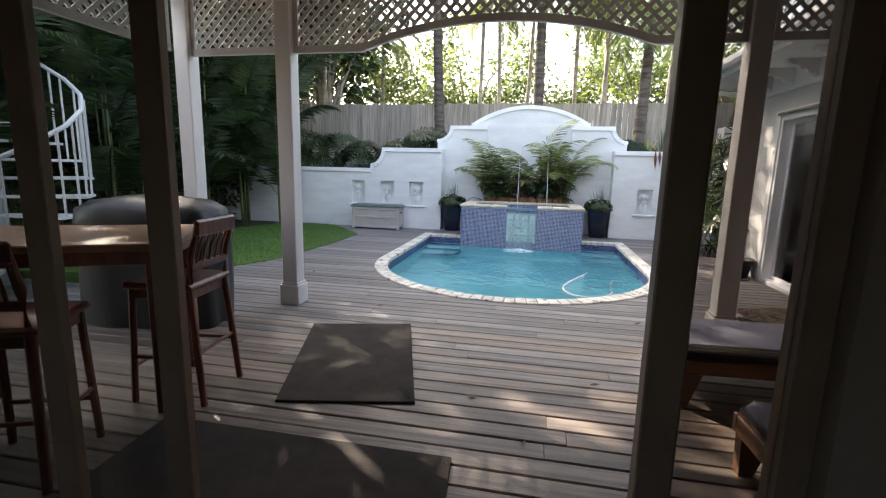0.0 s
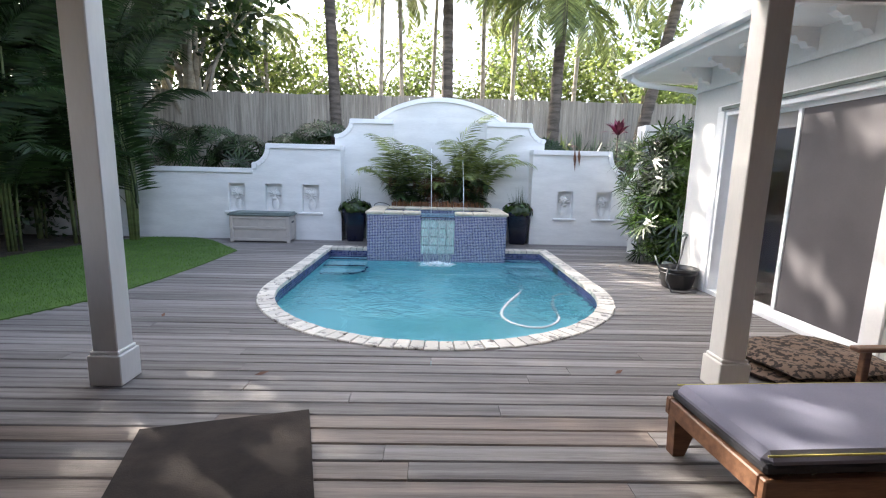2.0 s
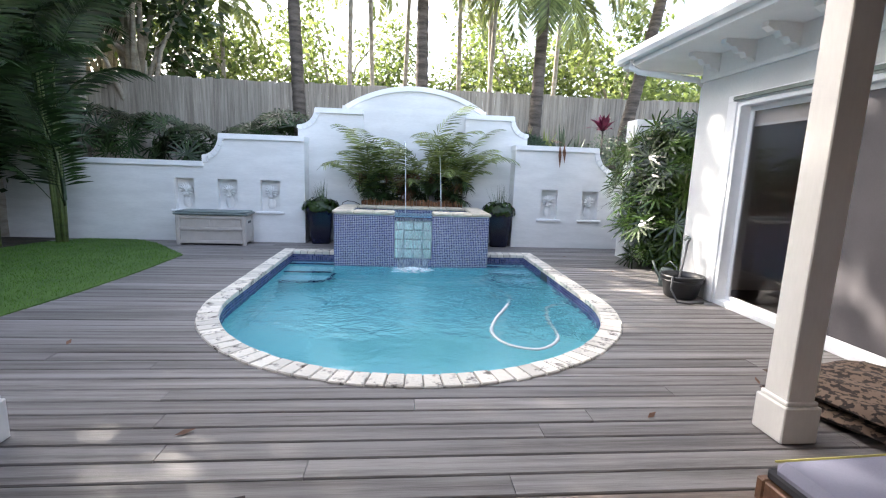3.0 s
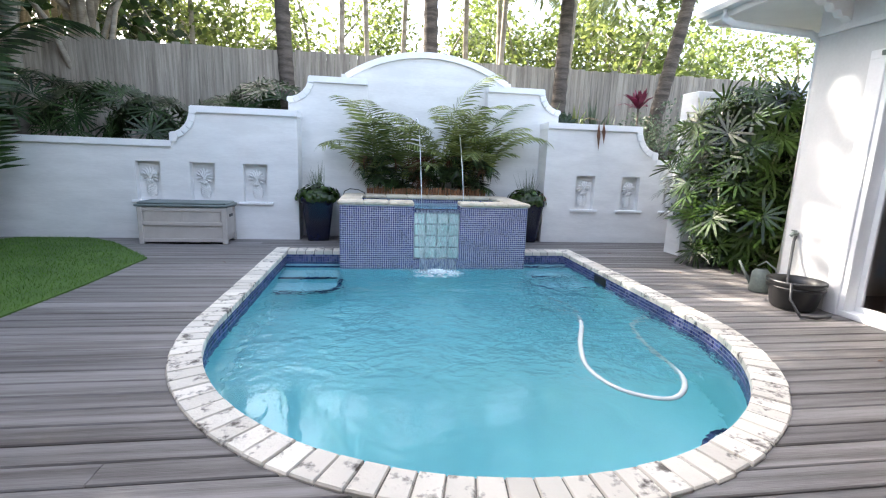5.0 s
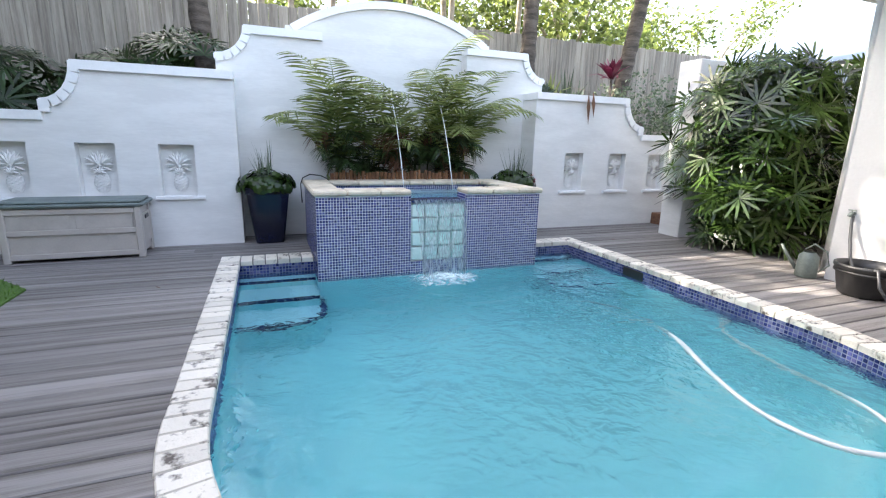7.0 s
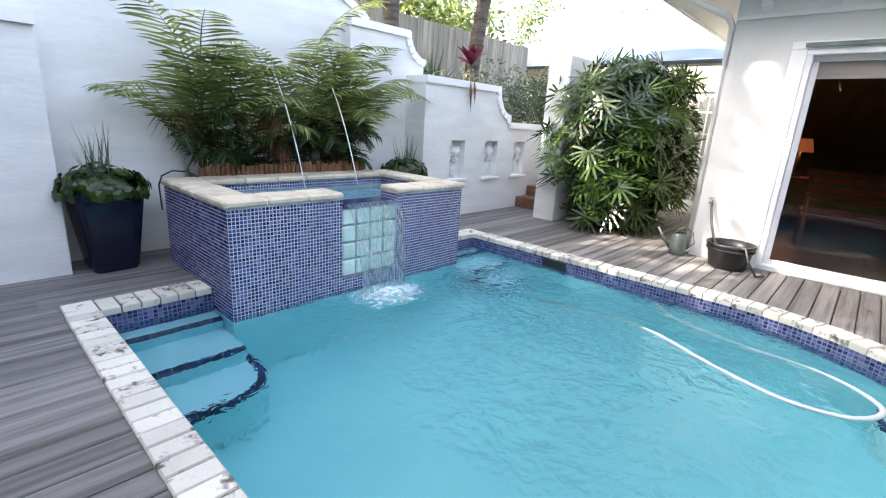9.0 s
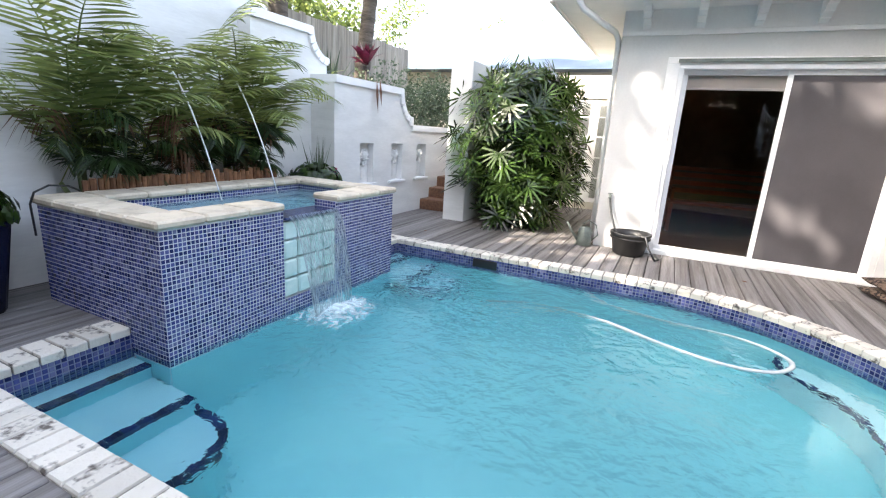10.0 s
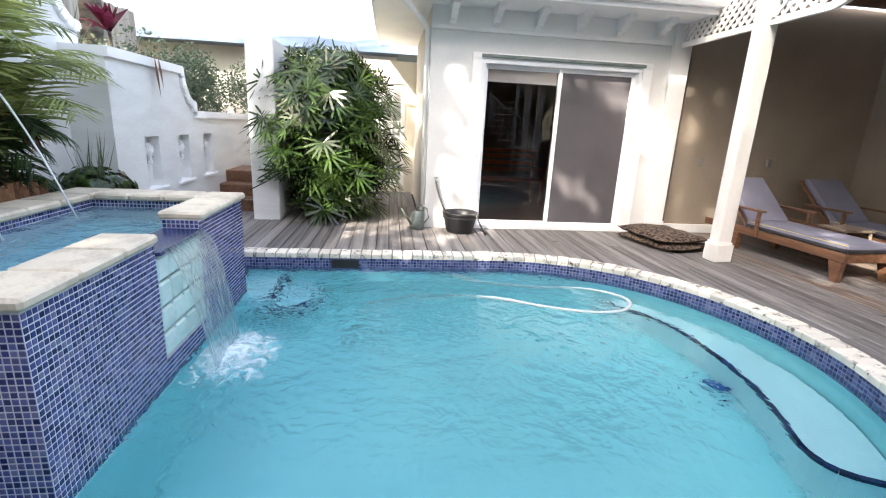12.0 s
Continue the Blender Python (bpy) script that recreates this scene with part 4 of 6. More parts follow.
for k in range(6):
    y = 4.62 + k * 0.53
    solid("corbel", Shape().prism([(HX - 0.016, 2.72), (HX - 0.34, 2.72), (HX - 0.34, 2.68), (HX - 0.28, 2.645), (HX - 0.23, 2.645), (HX - 0.20, 2.60), (HX - 0.14, 2.60), (HX - 0.11, 2.555), (HX - 0.06, 2.555), (HX - 0.016, 2.52)], "y", y, y + 0.08), TRIM,
          "white stepped corbel under the eave", "corbel", group="corbels under the eave")

# sliding door
sd = thing("door_1", "white two-panel sliding glass door, one side half open behind a mesh screen", "sliding door", kind="structure")
fr = Shape()
for y0, y1, z0, z1 in ((DY0, DY1, DZ - 0.05, DZ), (DY0, DY1, 0.0, 0.05), (DY0, DY0 + 0.05, 0.05, DZ - 0.05), (DY1 - 0.05, DY1, 0.05, DZ - 0.05)):
    fr.box(HX - 0.01, y0, z0, HX + 0.15, y1, z1, 0.004)
part("door_frame", fr, ALU, sd)


def leaf(x, y0, y1, z0, z1, parent, pane, frame_mat=ALU, w=0.06, axis="x", name="door_panel"):
    s = Shape()
    for a, b, c, d in ((y0, y1, z1 - w, z1), (y0, y1, z0, z0 + w), (y0, y0 + w, z0 + w, z1 - w), (y1 - w, y1, z0 + w, z1 - w)):
        if axis == "x":
            s.box(x, a, c, x + 0.035, b, d, 0.004)
        else:
            s.box(a, x, c, b, x + 0.035, d, 0.004)
    ob = part(name, s, frame_mat, parent)
    g = Shape()
    if axis == "x":
        g.box(x + 0.014, y0 + w - 0.01, z0 + w - 0.01, x + 0.02, y1 - w + 0.01, z1 - w + 0.01, 0)
    else:
        g.box(y0 + w - 0.01, x + 0.014, z0 + w - 0.01, y1 - w + 0.01, x + 0.02, z1 - w + 0.01, 0)
    part("pane", g, pane, ob)
    return ob


leaf(HX + 0.10, 5.83, DY1 - 0.05, 0.05, DZ - 0.05, sd, TINTED, w=0.05)
leaf(HX + 0.055, DY0 + 0.05, 5.89, 0.05, DZ - 0.05, sd, DRAPE, w=0.05)
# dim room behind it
setting("floor_room", Shape().box(HX + 0.2, HY0, -0.02, 7.5, HY1 - 0.2, 0.03, 0), INFLOOR, "tiled floor of the dim room, the dimness put into its colour", "floor")
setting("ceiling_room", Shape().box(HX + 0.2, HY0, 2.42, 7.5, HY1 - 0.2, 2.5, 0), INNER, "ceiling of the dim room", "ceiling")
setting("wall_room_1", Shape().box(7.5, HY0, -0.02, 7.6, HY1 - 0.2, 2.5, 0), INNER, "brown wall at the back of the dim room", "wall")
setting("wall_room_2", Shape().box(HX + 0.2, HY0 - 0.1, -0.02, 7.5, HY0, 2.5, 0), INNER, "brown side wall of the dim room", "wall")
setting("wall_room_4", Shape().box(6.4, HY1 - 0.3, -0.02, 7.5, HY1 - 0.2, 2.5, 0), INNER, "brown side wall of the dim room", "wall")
# pale strip stands in for a bright reflection across the door's top
vl = thing("window_shade", "pale strip in place of a sunlight reflection at the top of the sliding door", "shade")
part("fabric", Shape().box(HX + 0.146, 5.88, 1.93, HX + 0.158, 6.85, 2.10, 0.003), PALE_MATT, vl)
part("bottom_rail", Shape().box(HX + 0.144, 5.88, 1.905, HX + 0.164, 6.85, 1.931, 0.003), ALU, vl)
so = thing("bench", "rust brown wooden bench with a slatted back in the dim room", "bench", (4.7, 6.05, 0.03), 8)
part("seat", Shape().box(0.0, -0.75, 0.42, 0.45, 0.75, 0.46, 0.012), SOFA, so)
for z in (0.56, 0.68, 0.80):
    part("back_slat", Shape().box(0.42, -0.72, z, 0.445, 0.72, z + 0.07, 0.006), SOFA, so)
part("top_rail", Shape().box(0.405, -0.75, 0.90, 0.455, 0.75, 0.96, 0.012), SOFA, so)
for b in (-0.72, 0.66):
    part("front_leg", Shape().box(0.02, b, 0.0, 0.08, b + 0.06, 0.42, 0.006), SOFA, so)
    part("back_leg", Shape().box(0.40, b, 0.0, 0.46, b + 0.06, 0.90, 0.006), SOFA, so)
    part("armrest", Shape().box(0.0, b, 0.62, 0.42, b + 0.06, 0.66, 0.01), SOFA, so)
    part("arm_post", Shape().box(0.02, b + 0.008, 0.46, 0.065, b + 0.052, 0.62, 0.006), SOFA, so)
tl_ = thing("table_lamp", "table lamp with a glowing orange shade on a side table", "lamp", (6.4, 7.13, 0.80))
part("base", Shape().lathe([(0, 0), (0.09, 0), (0.08, 0.03), (0.03, 0.06), (0.06, 0.16), (0.02, 0.3), (0.015, 0.4), (0, 0.4)], 14), BLACKPOT, tl_, smooth=True)
part("shade", Shape().lathe([(0.17, 0.38), (0.12, 0.58)], 20), LAMPGLOW, tl_, "glowing orange fabric shade", smooth=True)
bulb = new("lamp_light", bpy.data.lights.new("lamp_light", "POINT"))
bulb.data.energy, bulb.data.color, bulb.data.shadow_soft_size = 1.3, (1.0, 0.55, 0.25), 0.05
bulb.matrix_world = pose(6.4, 7.13, 1.27)
st_ = thing("side_table", "small dark wooden side table in the dim room", "table", (6.4, 7.13, 0.03))
part("tabletop", Shape().box(-0.25, -0.25, 0.73, 0.25, 0.25, 0.77), WOOD_RED, st_)
for a in (-1, 1):
    for b in (-1, 1):
        part("leg", Shape().box(a * 0.22 - 0.02, b * 0.22 - 0.02, 0, a * 0.22 + 0.02, b * 0.22 + 0.02, 0.73), WOOD_RED, st_)
# french door of the side court
fd = thing("door_2", "white french door with small panes in the side court", "door", kind="structure")
leaf(6.24, 7.76, 8.25, 0.13, 2.04, fd, GLASS, TRIM, 0.08)
leaf(6.24, 8.26, 8.74, 0.13, 2.04, fd, GLASS, TRIM, 0.08)
for y0 in (7.84, 8.34):
    for z in (0.6, 0.98, 1.36, 1.72):
        part("muntin", Shape().box(6.235, y0, z - 0.012, 6.28, y0 + 0.33, z + 0.012, 0.002), TRIM, fd)
    part("muntin", Shape().box(6.233, y0 + 0.155, 0.2, 6.282, y0 + 0.175, 1.96, 0.002), TRIM, fd)
setting("wall_room_3", Shape().box(6.9, 7.5, 0, 7.0, 9.5, 2.5, 0), PALE_MATT, "pale wall behind the french door", "wall")

# free-standing pillar wall, steps and hedge at the court
setting("wall_pillar", Shape().box(3.2, 9.48, -0.1, 4.5, 9.82, 2.26, 0.01), STUCCO, "white stuccoed pillar wall beside the fan palm", "pillar")
cs = thing("garden_steps", "three brown wooden steps between the garden wall and the pillar", "steps")
for k in range(3):
    part("tread", Shape().box(3.75 + 0.3 * k, 9.84, -0.1, 5.2, 10.56, 0.17 * (k + 1), 0.012), TEAK, cs)

# ---- covered terrace ----
PY0, PY1 = 4.10, 4.34


def post(cx, cy, h=3.1):
    p = thing("terrace_post", "square white terrace post with a stepped base on the deck", "post", (cx, cy, 0), group="terrace posts")
    part("shaft", Shape().box(-0.078, -0.078, 0.0, 0.078, 0.078, h, 0.006), POST, p)
    part("base", Shape().box(-0.102, -0.102, 0.0, 0.102, 0.102, 0.20, 0.006).box(-0.09, -0.09, 0.20, 0.09, 0.09, 0.225, 0.006), POST, p)
    return p


POSTS = [(-3.56, 4.34), (-2.46, 4.32), (1.57, 4.33)]
for p in POSTS:
    post(*p)
setting("ceiling_terrace", Shape().box(-3.75, 1.1, 3.1, 2.97, 4.50, 3.16, 0), CEIL, "brown boarded ceiling over the terrace", "ceiling")
setting("trim_beam", Shape().box(-3.72, 4.20, 2.98, 2.97, 4.42, 3.099, 0.004).box(-3.72, 1.3, 2.98, -3.50, 4.20, 3.099, 0.004), POST, "white beam along the terrace's edge", "trim")


def lattice(name, length, low, m):
    """A white diagonal lattice panel; low(u) is the height of its lower edge at u along it; the top is at 2.98."""
    ob = thing(name, "white diagonal wooden lattice panel hanging under the terrace beam", "lattice", group="lattice panels")
    ob.matrix_world = m
    top, step, w = 2.99, 0.105, 0.034
    for d, y in ((1, -0.006), (-1, 0.006)):
        c = -3.5
        while c < length + 3.5:
            pts = []
            u = c
            best = []
            for k in range(60):
                z = 2.3 + 0.7 * k / 59
                u = c + d * (z - 2.3)
                if 0.03 < u < length - 0.03 and low(u) + 0.02 < z < top:
                    best.append((u, z))
            if len(best) > 2:
                (ua, za), (ub, zb) = best[0], best[-1]
                dd = Vector((ub - ua, zb - za)).normalized()
                nn = Vector((-dd.y, dd.x)) * w / 2
                o = [Vector((ua, za)) - nn, Vector((ub, zb)) - nn, Vector((ub, zb)) + nn, Vector((ua, za)) + nn]
                v = [(p.x, y - 0.005, p.y) for p in o] + [(p.x, y + 0.005, p.y) for p in o]
                part("lath", Shape().add(v, [(0, 1, 2, 3), (7, 6, 5, 4), (0, 4, 5, 1), (1, 5, 6, 2), (2, 6, 7, 3), (3, 7, 4, 0)]), POST, ob)
            c += step
    n = 40
    lo = [(length * k / n, low(length * k / n)) for k in range(n + 1)]
    out = [(u, z - 0.045) for u, z in lo] + [(u, z + 0.02) for u, z in reversed(lo)]
    m2 = len(out)
    v = [(u, -0.022, z) for u, z in out] + [(u, 0.022, z) for u, z in out]
    f = [(k, (k + 1) % m2, m2 + (k + 1) % m2, m2 + k) for k in range(m2)] + [(k, k + 1, m2 - 2 - k, m2 - 1 - k) for k in range(n)] + [(m2 + k, m2 + m2 - 1 - k, m2 + m2 - 2 - k, m2 + k + 1) for k in range(n)]
    part("lower_rail", Shape().add(v, f), POST, ob)
    for u in (0, length - 0.05):
        part("end_rail", Shape().box(u, -0.022, low(u + 0.02), u + 0.05, 0.022, 2.99, 0.003), POST, ob)
    return ob


def arch(length, rise):
    """Straight near both ends, an arch between."""
    a = 0.72

    def low(u):
        e = min(u, length - u)
        if e < a:
            return 2.48
        t = (u - a) / (length - 2 * a)
        return 2.48 + rise * math.sin(math.pi * t) ** 0.75
    return low


lattice("lattice_panel", 0.96, lambda u: 2.48, pose(-3.48, 4.335, 0, 0, 0, -1))
lattice("lattice_panel", 3.87, arch(3.87, 0.22), pose(-2.38, 4.325, 0))
lattice("lattice_panel", 1.31, lambda u: 2.48, pose(1.65, 4.325, 0))
lattice("lattice_panel", 2.8, lambda u: 2.48, pose(-3.56, 1.32, 0, 0, 0, 90))
setting("wall_east_4", Shape().box(3.05, 1.1, -0.1, 3.2, HY0 - 0.1, 3.1, 0), SHADED_TAN, "tan stuccoed wall at the terrace's end, darkened in colour for the shade", "wall")
setting("trim_baseboard", Shape().box(3.02, 1.4, 0, 3.05, HY0 - 0.1, 0.12, 0.004), TRIM, "white skirting along the terrace wall", "trim")
for y, z in ((3.70, 1.01), (2.66, 1.03)):
    o = thing("outlet_cover", "small grey weatherproof outlet cover on the terrace wall", "outlet", group="outlet covers")
    part("plate", Shape().box(3.035, y - 0.04, z - 0.06, 3.05, y + 0.04, z + 0.06, 0.004), SWITCH, o)
    part("flap", Shape().box(3.022, y - 0.028, z - 0.045, 3.035, y + 0.028, z + 0.045, 0.004), SWITCH, o)

# house front with the wide sliding door that the walk leaves by
GY = 1.15
setting("wall_south_1", Shape().box(0.53, GY - 0.1, -0.1, 3.05, GY + 0.1, 3.1, 0), SHADED_TAN, "house wall beside the wide sliding door", "wall")
setting("wall_south_2", Shape().box(-6.5, GY - 0.1, -0.1, -3.2, GY + 0.1, 3.1, 0), SHADED_TAN, "house wall beyond the wide sliding door", "wall")
setting("wall_south_3", Shape().box(-3.2, GY - 0.1, 2.5, 0.53, GY + 0.1, 3.1, 0), SHADED_TAN, "house wall over the wide sliding door", "wall")
gd = thing("door_3", "wide sliding glass door standing open to the terrace", "sliding door", kind="structure")
leaf(GY + 0.03, -2.51, -1.05, 0.02, 2.48, gd, GLASS, BRONZE, 0.085, "y")
leaf(GY - 0.04, -3.07, -1.385, 0.02, 2.48, gd, GLASS, BRONZE, 0.085, "y")
part("door_handle", Shape().tube([(-1.11, GY + 0.065, 0.92), (-1.15, GY + 0.13, 0.95), (-1.16, GY + 0.14, 1.1), (-1.15, GY + 0.13, 1.25), (-1.11, GY + 0.065, 1.28)], 0.012, 8), ALU, gd, "pale curved handle", smooth=True)
part("jamb", Shape().box(0.185, GY - 0.05, 0.0, 0.265, GY + 0.0, 2.5, 0.004), BRONZE, gd)
part("jamb", Shape().box(0.47, GY - 0.05, 0.0, 0.53, GY + 0.02, 2.5, 0.004), BRONZE, gd)
part("pane", Shape().box(0.265, GY - 0.024, 0.05, 0.47, GY - 0.016, 2.5, 0), SMOKED, gd)
part("sill", Shape().box(-3.2, GY - 0.09, -0.02, 0.53, GY + 0.09, 0.02, 0.004), BRONZE, gd)
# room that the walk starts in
setting("floor_indoors", Shape().box(-6.5, -3.5, -0.1, 3.2, GY - 0.1, 0.0, 0), INFLOOR, "tiled floor indoors, the dimness put into its colour", "floor")
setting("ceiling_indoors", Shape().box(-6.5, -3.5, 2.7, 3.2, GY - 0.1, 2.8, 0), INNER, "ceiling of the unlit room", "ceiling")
wi = setting("wall_indoors_1", Shape().box(-6.5, -3.6, -0.1, 3.2, -3.5, 2.8, 0), INNER, "back wall of the room, with an unseen opening added to let in daylight", "wall")
# unseen opening, added so daylight reaches the door frames from behind
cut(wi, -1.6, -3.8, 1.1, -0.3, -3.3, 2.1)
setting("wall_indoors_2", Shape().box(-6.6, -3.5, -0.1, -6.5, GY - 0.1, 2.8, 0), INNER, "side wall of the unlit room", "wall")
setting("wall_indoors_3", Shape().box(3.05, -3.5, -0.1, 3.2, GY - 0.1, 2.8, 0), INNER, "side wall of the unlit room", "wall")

# ---- things on the deck ----
def bar_chair(m):
    c = thing("bar_chair", "dark red-brown wooden bar chair with a slatted back", "chair", group="bar chairs")
    for a in (-0.19, 0.19):
        part("front_leg", Shape().tube([(a, 0.19, 0.74), (a * 1.12, 0.215, 0)], 0.021, 8), WOOD_RED, c)
        part("back_leg", Shape().tube([(a * 1.12, -0.25, 0), (a, -0.19, 0.74), (a, -0.21, 0.95), (a, -0.27, 1.16)], [0.021, 0.024, 0.022, 0.018], 8), WOOD_RED, c)
        part("side_rung", Shape().tube([(a * 1.08, 0.205, 0.3), (a * 1.08, -0.22, 0.3)], 0.013, 6), WOOD_RED, c)
    part("seat", Shape().box(-0.23, -0.22, 0.74, 0.23, 0.23, 0.785, 0.015), WOOD_RED, c)
    part("apron", Shape().box(-0.2, -0.19, 0.68, 0.2, 0.2, 0.74, 0.004), WOOD_RED, c)
    part("front_rung", Shape().tube([(-0.2, 0.205, 0.24), (0.2, 0.205, 0.24)], 0.014, 6), WOOD_RED, c)
    part("back_rung", Shape().tube([(-0.2, -0.225, 0.34), (0.2, -0.225, 0.34)], 0.013, 6), WOOD_RED, c)
    part("top_rail", Shape().box(-0.21, -0.285, 1.08, 0.21, -0.25, 1.18, 0.012), WOOD_RED, c)
    part("lower_back_rail", Shape().box(-0.19, -0.215, 0.86, 0.19, -0.19, 0.91, 0.006), WOOD_RED, c)
    for k in range(5):
        a = -0.13 + 0.065 * k
        part("back_slat", Shape().tube([(a, -0.205, 0.9), (a, -0.23, 1.0), (a, -0.262, 1.09)], 0.010, 6), WOOD_RED, c)
    c.matrix_world = m
    return c


ch = bar_chair(pose(-2.15, 2.44, 0, 0, 0, 96) @ Matrix.Scale(0.92, 4))
copy_thing(ch, pose(-2.30, 1.62, 0, 0, 0, 22))
copy_thing(ch, pose(-2.88, 1.42, 0, 0, 0, 28))
tb = thing("bar_table", "tall square wooden bar table with a polished top", "table", (-2.587, 2.295, 0), 27)
part("tabletop", Shape().box(-0.90, -0.45, 0.94, 0.52, 0.40, 0.98, 0.008), WOOD_TOP, tb)
part("apron", Shape().box(-0.84, -0.39, 0.86, 0.46, 0.34, 0.94, 0.004), WOOD_RED, tb)
for a in (-0.79, 0.41):
    for b in (-0.34, 0.29):
        part("leg", Shape().box(a - 0.04, b - 0.04, 0, a + 0.04, b + 0.04, 0.86, 0.006), WOOD_RED, tb)
# covered grill
def draped(w, d, h, name):
    """A loose cover: a soft-edged box with sagging folds."""
    v, f, n, rows = [], [], 48, 12
    for r in range(rows + 1):
        u = r / rows
        z = h * min(1, u * 1.25) if u < 0.8 else h + 0.05 * (u - 0.8) / 0.2
        k = 1.0 if u < 0.72 else max(0.0, 1 - ((u - 0.72) / 0.28) ** 1.6)
        for i in range(n):
            a = 2 * math.pi * i / n
            c, s = math.cos(a), math.sin(a)
            q = (abs(c) ** 5 + abs(s) ** 5) ** -0.2
            fold = 1 + 0.035 * math.sin(a * 9 + u * 3) * (1 - u) + 0.02 * math.sin(a * 4 + 2)
            sag = 0.06 * math.sin(a * 3 + 1) * u
            v.append((c * q * w / 2 * k * fold, s * q * d / 2 * k * fold, z + sag * (0.3 if u > 0.6 else 0)))
    f = [(r * n + i, r * n + (i + 1) % n, (r + 1) * n + (i + 1) % n, (r + 1) * n + i) for r in range(rows) for i in range(n)]
    return mesh(name, v, f, COVER, True)


gr = thing("covered_grill", "barbecue grill under a black vinyl cover on the deck", "grill", (-3.36, 3.56, 0), 6)
part("cover", draped(1.22, 0.64, 1.06, "cover"), COVER, gr)
part("side_handle", Shape().tube([(0.60, -0.12, 0.80), (0.66, -0.12, 0.80), (0.66, 0.12, 0.80), (0.60, 0.12, 0.80)], 0.014, 6), COVER, gr, smooth=True)


def lounger(m):
    c = thing("sun_lounger", "teak sun lounger with a lilac grey cushion on the terrace", "lounger", group="sun loungers")
    L, W, H = 1.95, 0.66, 0.30
    for y in (-W / 2, W / 2 - 0.035):
        part("side_rail", Shape().box(0, y, H - 0.09, L, y + 0.035, H, 0.006), TEAK, c)
    part("foot_rail", Shape().box(0, -W / 2 + 0.035, H - 0.09, 0.035, W / 2 - 0.035, H, 0.006), TEAK, c)
    for x in (0.03, 1.35):
        for y in (-W / 2 + 0.002, W / 2 - 0.062):
            part("leg", Shape().prism([(x, 0), (x + 0.06, 0), (x + 0.13, H - 0.092), (x - 0.01, H - 0.092)], "y", y, y + 0.06), TEAK, c)
    for k in range(13):
        part("slat", Shape().box(0.06 + k * 0.095, -W / 2 + 0.036, H - 0.03, 0.13 + k * 0.095, W / 2 - 0.036, H - 0.008, 0.004), TEAK, c)
    back = pose(1.28, 0, H, 0, -42, 0)
    bf = Shape()
    bf.box(0, -W / 2 + 0.04, -0.02, 0.78, -W / 2 + 0.08, 0.015, 0.004, back).box(0, W / 2 - 0.08, -0.02, 0.78, W / 2 - 0.04, 0.015, 0.004, back).box(0.72, -W / 2 + 0.08, -0.02, 0.78, W / 2 - 0.08, 0.015, 0.004, back)
    part("backrest", bf, TEAK, c)
    for s in (-1, 1):
        part("armrest", Shape().box(1.0, s * (W / 2 + 0.02) - 0.03, 0.52, 1.62, s * (W / 2 + 0.02) + 0.03, 0.545, 0.006), TEAK, c)
        part("arm_post", Shape().box(1.05, s * (W / 2 + 0.018) - 0.017, H - 0.08, 1.09, s * (W / 2 + 0.018) + 0.017, 0.52, 0.004), TEAK, c)
    cu = part("cushion", Shape().box(0.02, -W / 2 + 0.03, H, 1.30, W / 2 - 0.03, H + 0.085, 0.03), CUSHION, c, smooth=False)
    part("cushion_band", Shape().box(0.012, -W / 2 + 0.022, H + 0.002, 1.29, W / 2 - 0.022, H + 0.045, 0.012), CUSHION_SIDE, cu, "charcoal cushion side")
    for s in (-1, 1):
        part("piping", Shape().tube([(0.03, s * (W / 2 - 0.038), H + 0.074), (1.29, s * (W / 2 - 0.038), H + 0.074)], 0.004, 5), PIPING, cu, "yellow piping")
    part("back_cushion", Shape().box(0.0, -W / 2 + 0.05, 0.018, 0.76, W / 2 - 0.05, 0.10, 0.03, back), CUSHION, c)
    c.matrix_world = m
    return c


lo1 = lounger(pose(0.80, 3.27, 0, 0, 0, 3))
copy_thing(lo1, pose(0.92, 2.02, 0, 0, 0, 2))
stl = thing("side_stool", "small weathered wooden side table between the loungers", "stool", (1.7, 2.62, 0))
part("top", Shape().box(-0.16, -0.2, 0.36, 0.2, 0.2, 0.39, 0.006), TEAK_GREY, stl)
for a in (-0.13, 0.17):
    for b in (-0.17, 0.17):
        part("leg", Shape().tube([(a, b, 0.36), (a * 1.15, b * 1.1, 0)], 0.018, 6), TEAK_GREY, stl)
# dog bed of patterned cushions
def pillow(w, d, h, name, material):
    v, f, n = [], [], 22
    for s in (1, -1):
        for i in range(n + 1):
            for j in range(n + 1):
                x, y = 2 * i / n - 1, 2 * j / n - 1
                e = (1 - x ** 4) ** 0.5 * (1 - y ** 4) ** 0.5
                v.append((x * w / 2 * (1 - 0.04 * y * y), y * d / 2 * (1 - 0.04 * x * x), h / 2 + s * h / 2 * e + 0.006 * math.sin(9 * x + 4 * y)))
    k = (n + 1) ** 2
    for i in range(n):
        for j in range(n):
            a = i * (n + 1) + j
            f += [(a, a + n + 1, a + n + 2, a + 1), (k + a, k + a + 1, k + a + n + 2, k + a + n + 1)]
    return mesh(name, v, f, material, True)


pm = pillow(0.92, 0.70, 0.10, "floor_cushion", PATTERN)
for k, (dx, r) in enumerate(((0, 4), (0.03, -3))):
    o = solid("floor_cushion", pm, PATTERN, "flat brown patterned floor cushion lying on the deck", "cushion", group="stacked floor cushions")
    o.matrix_world = pose(2.30 + dx, 4.57, 0.0 + 0.085 * k, 0, 0, 12 + r)
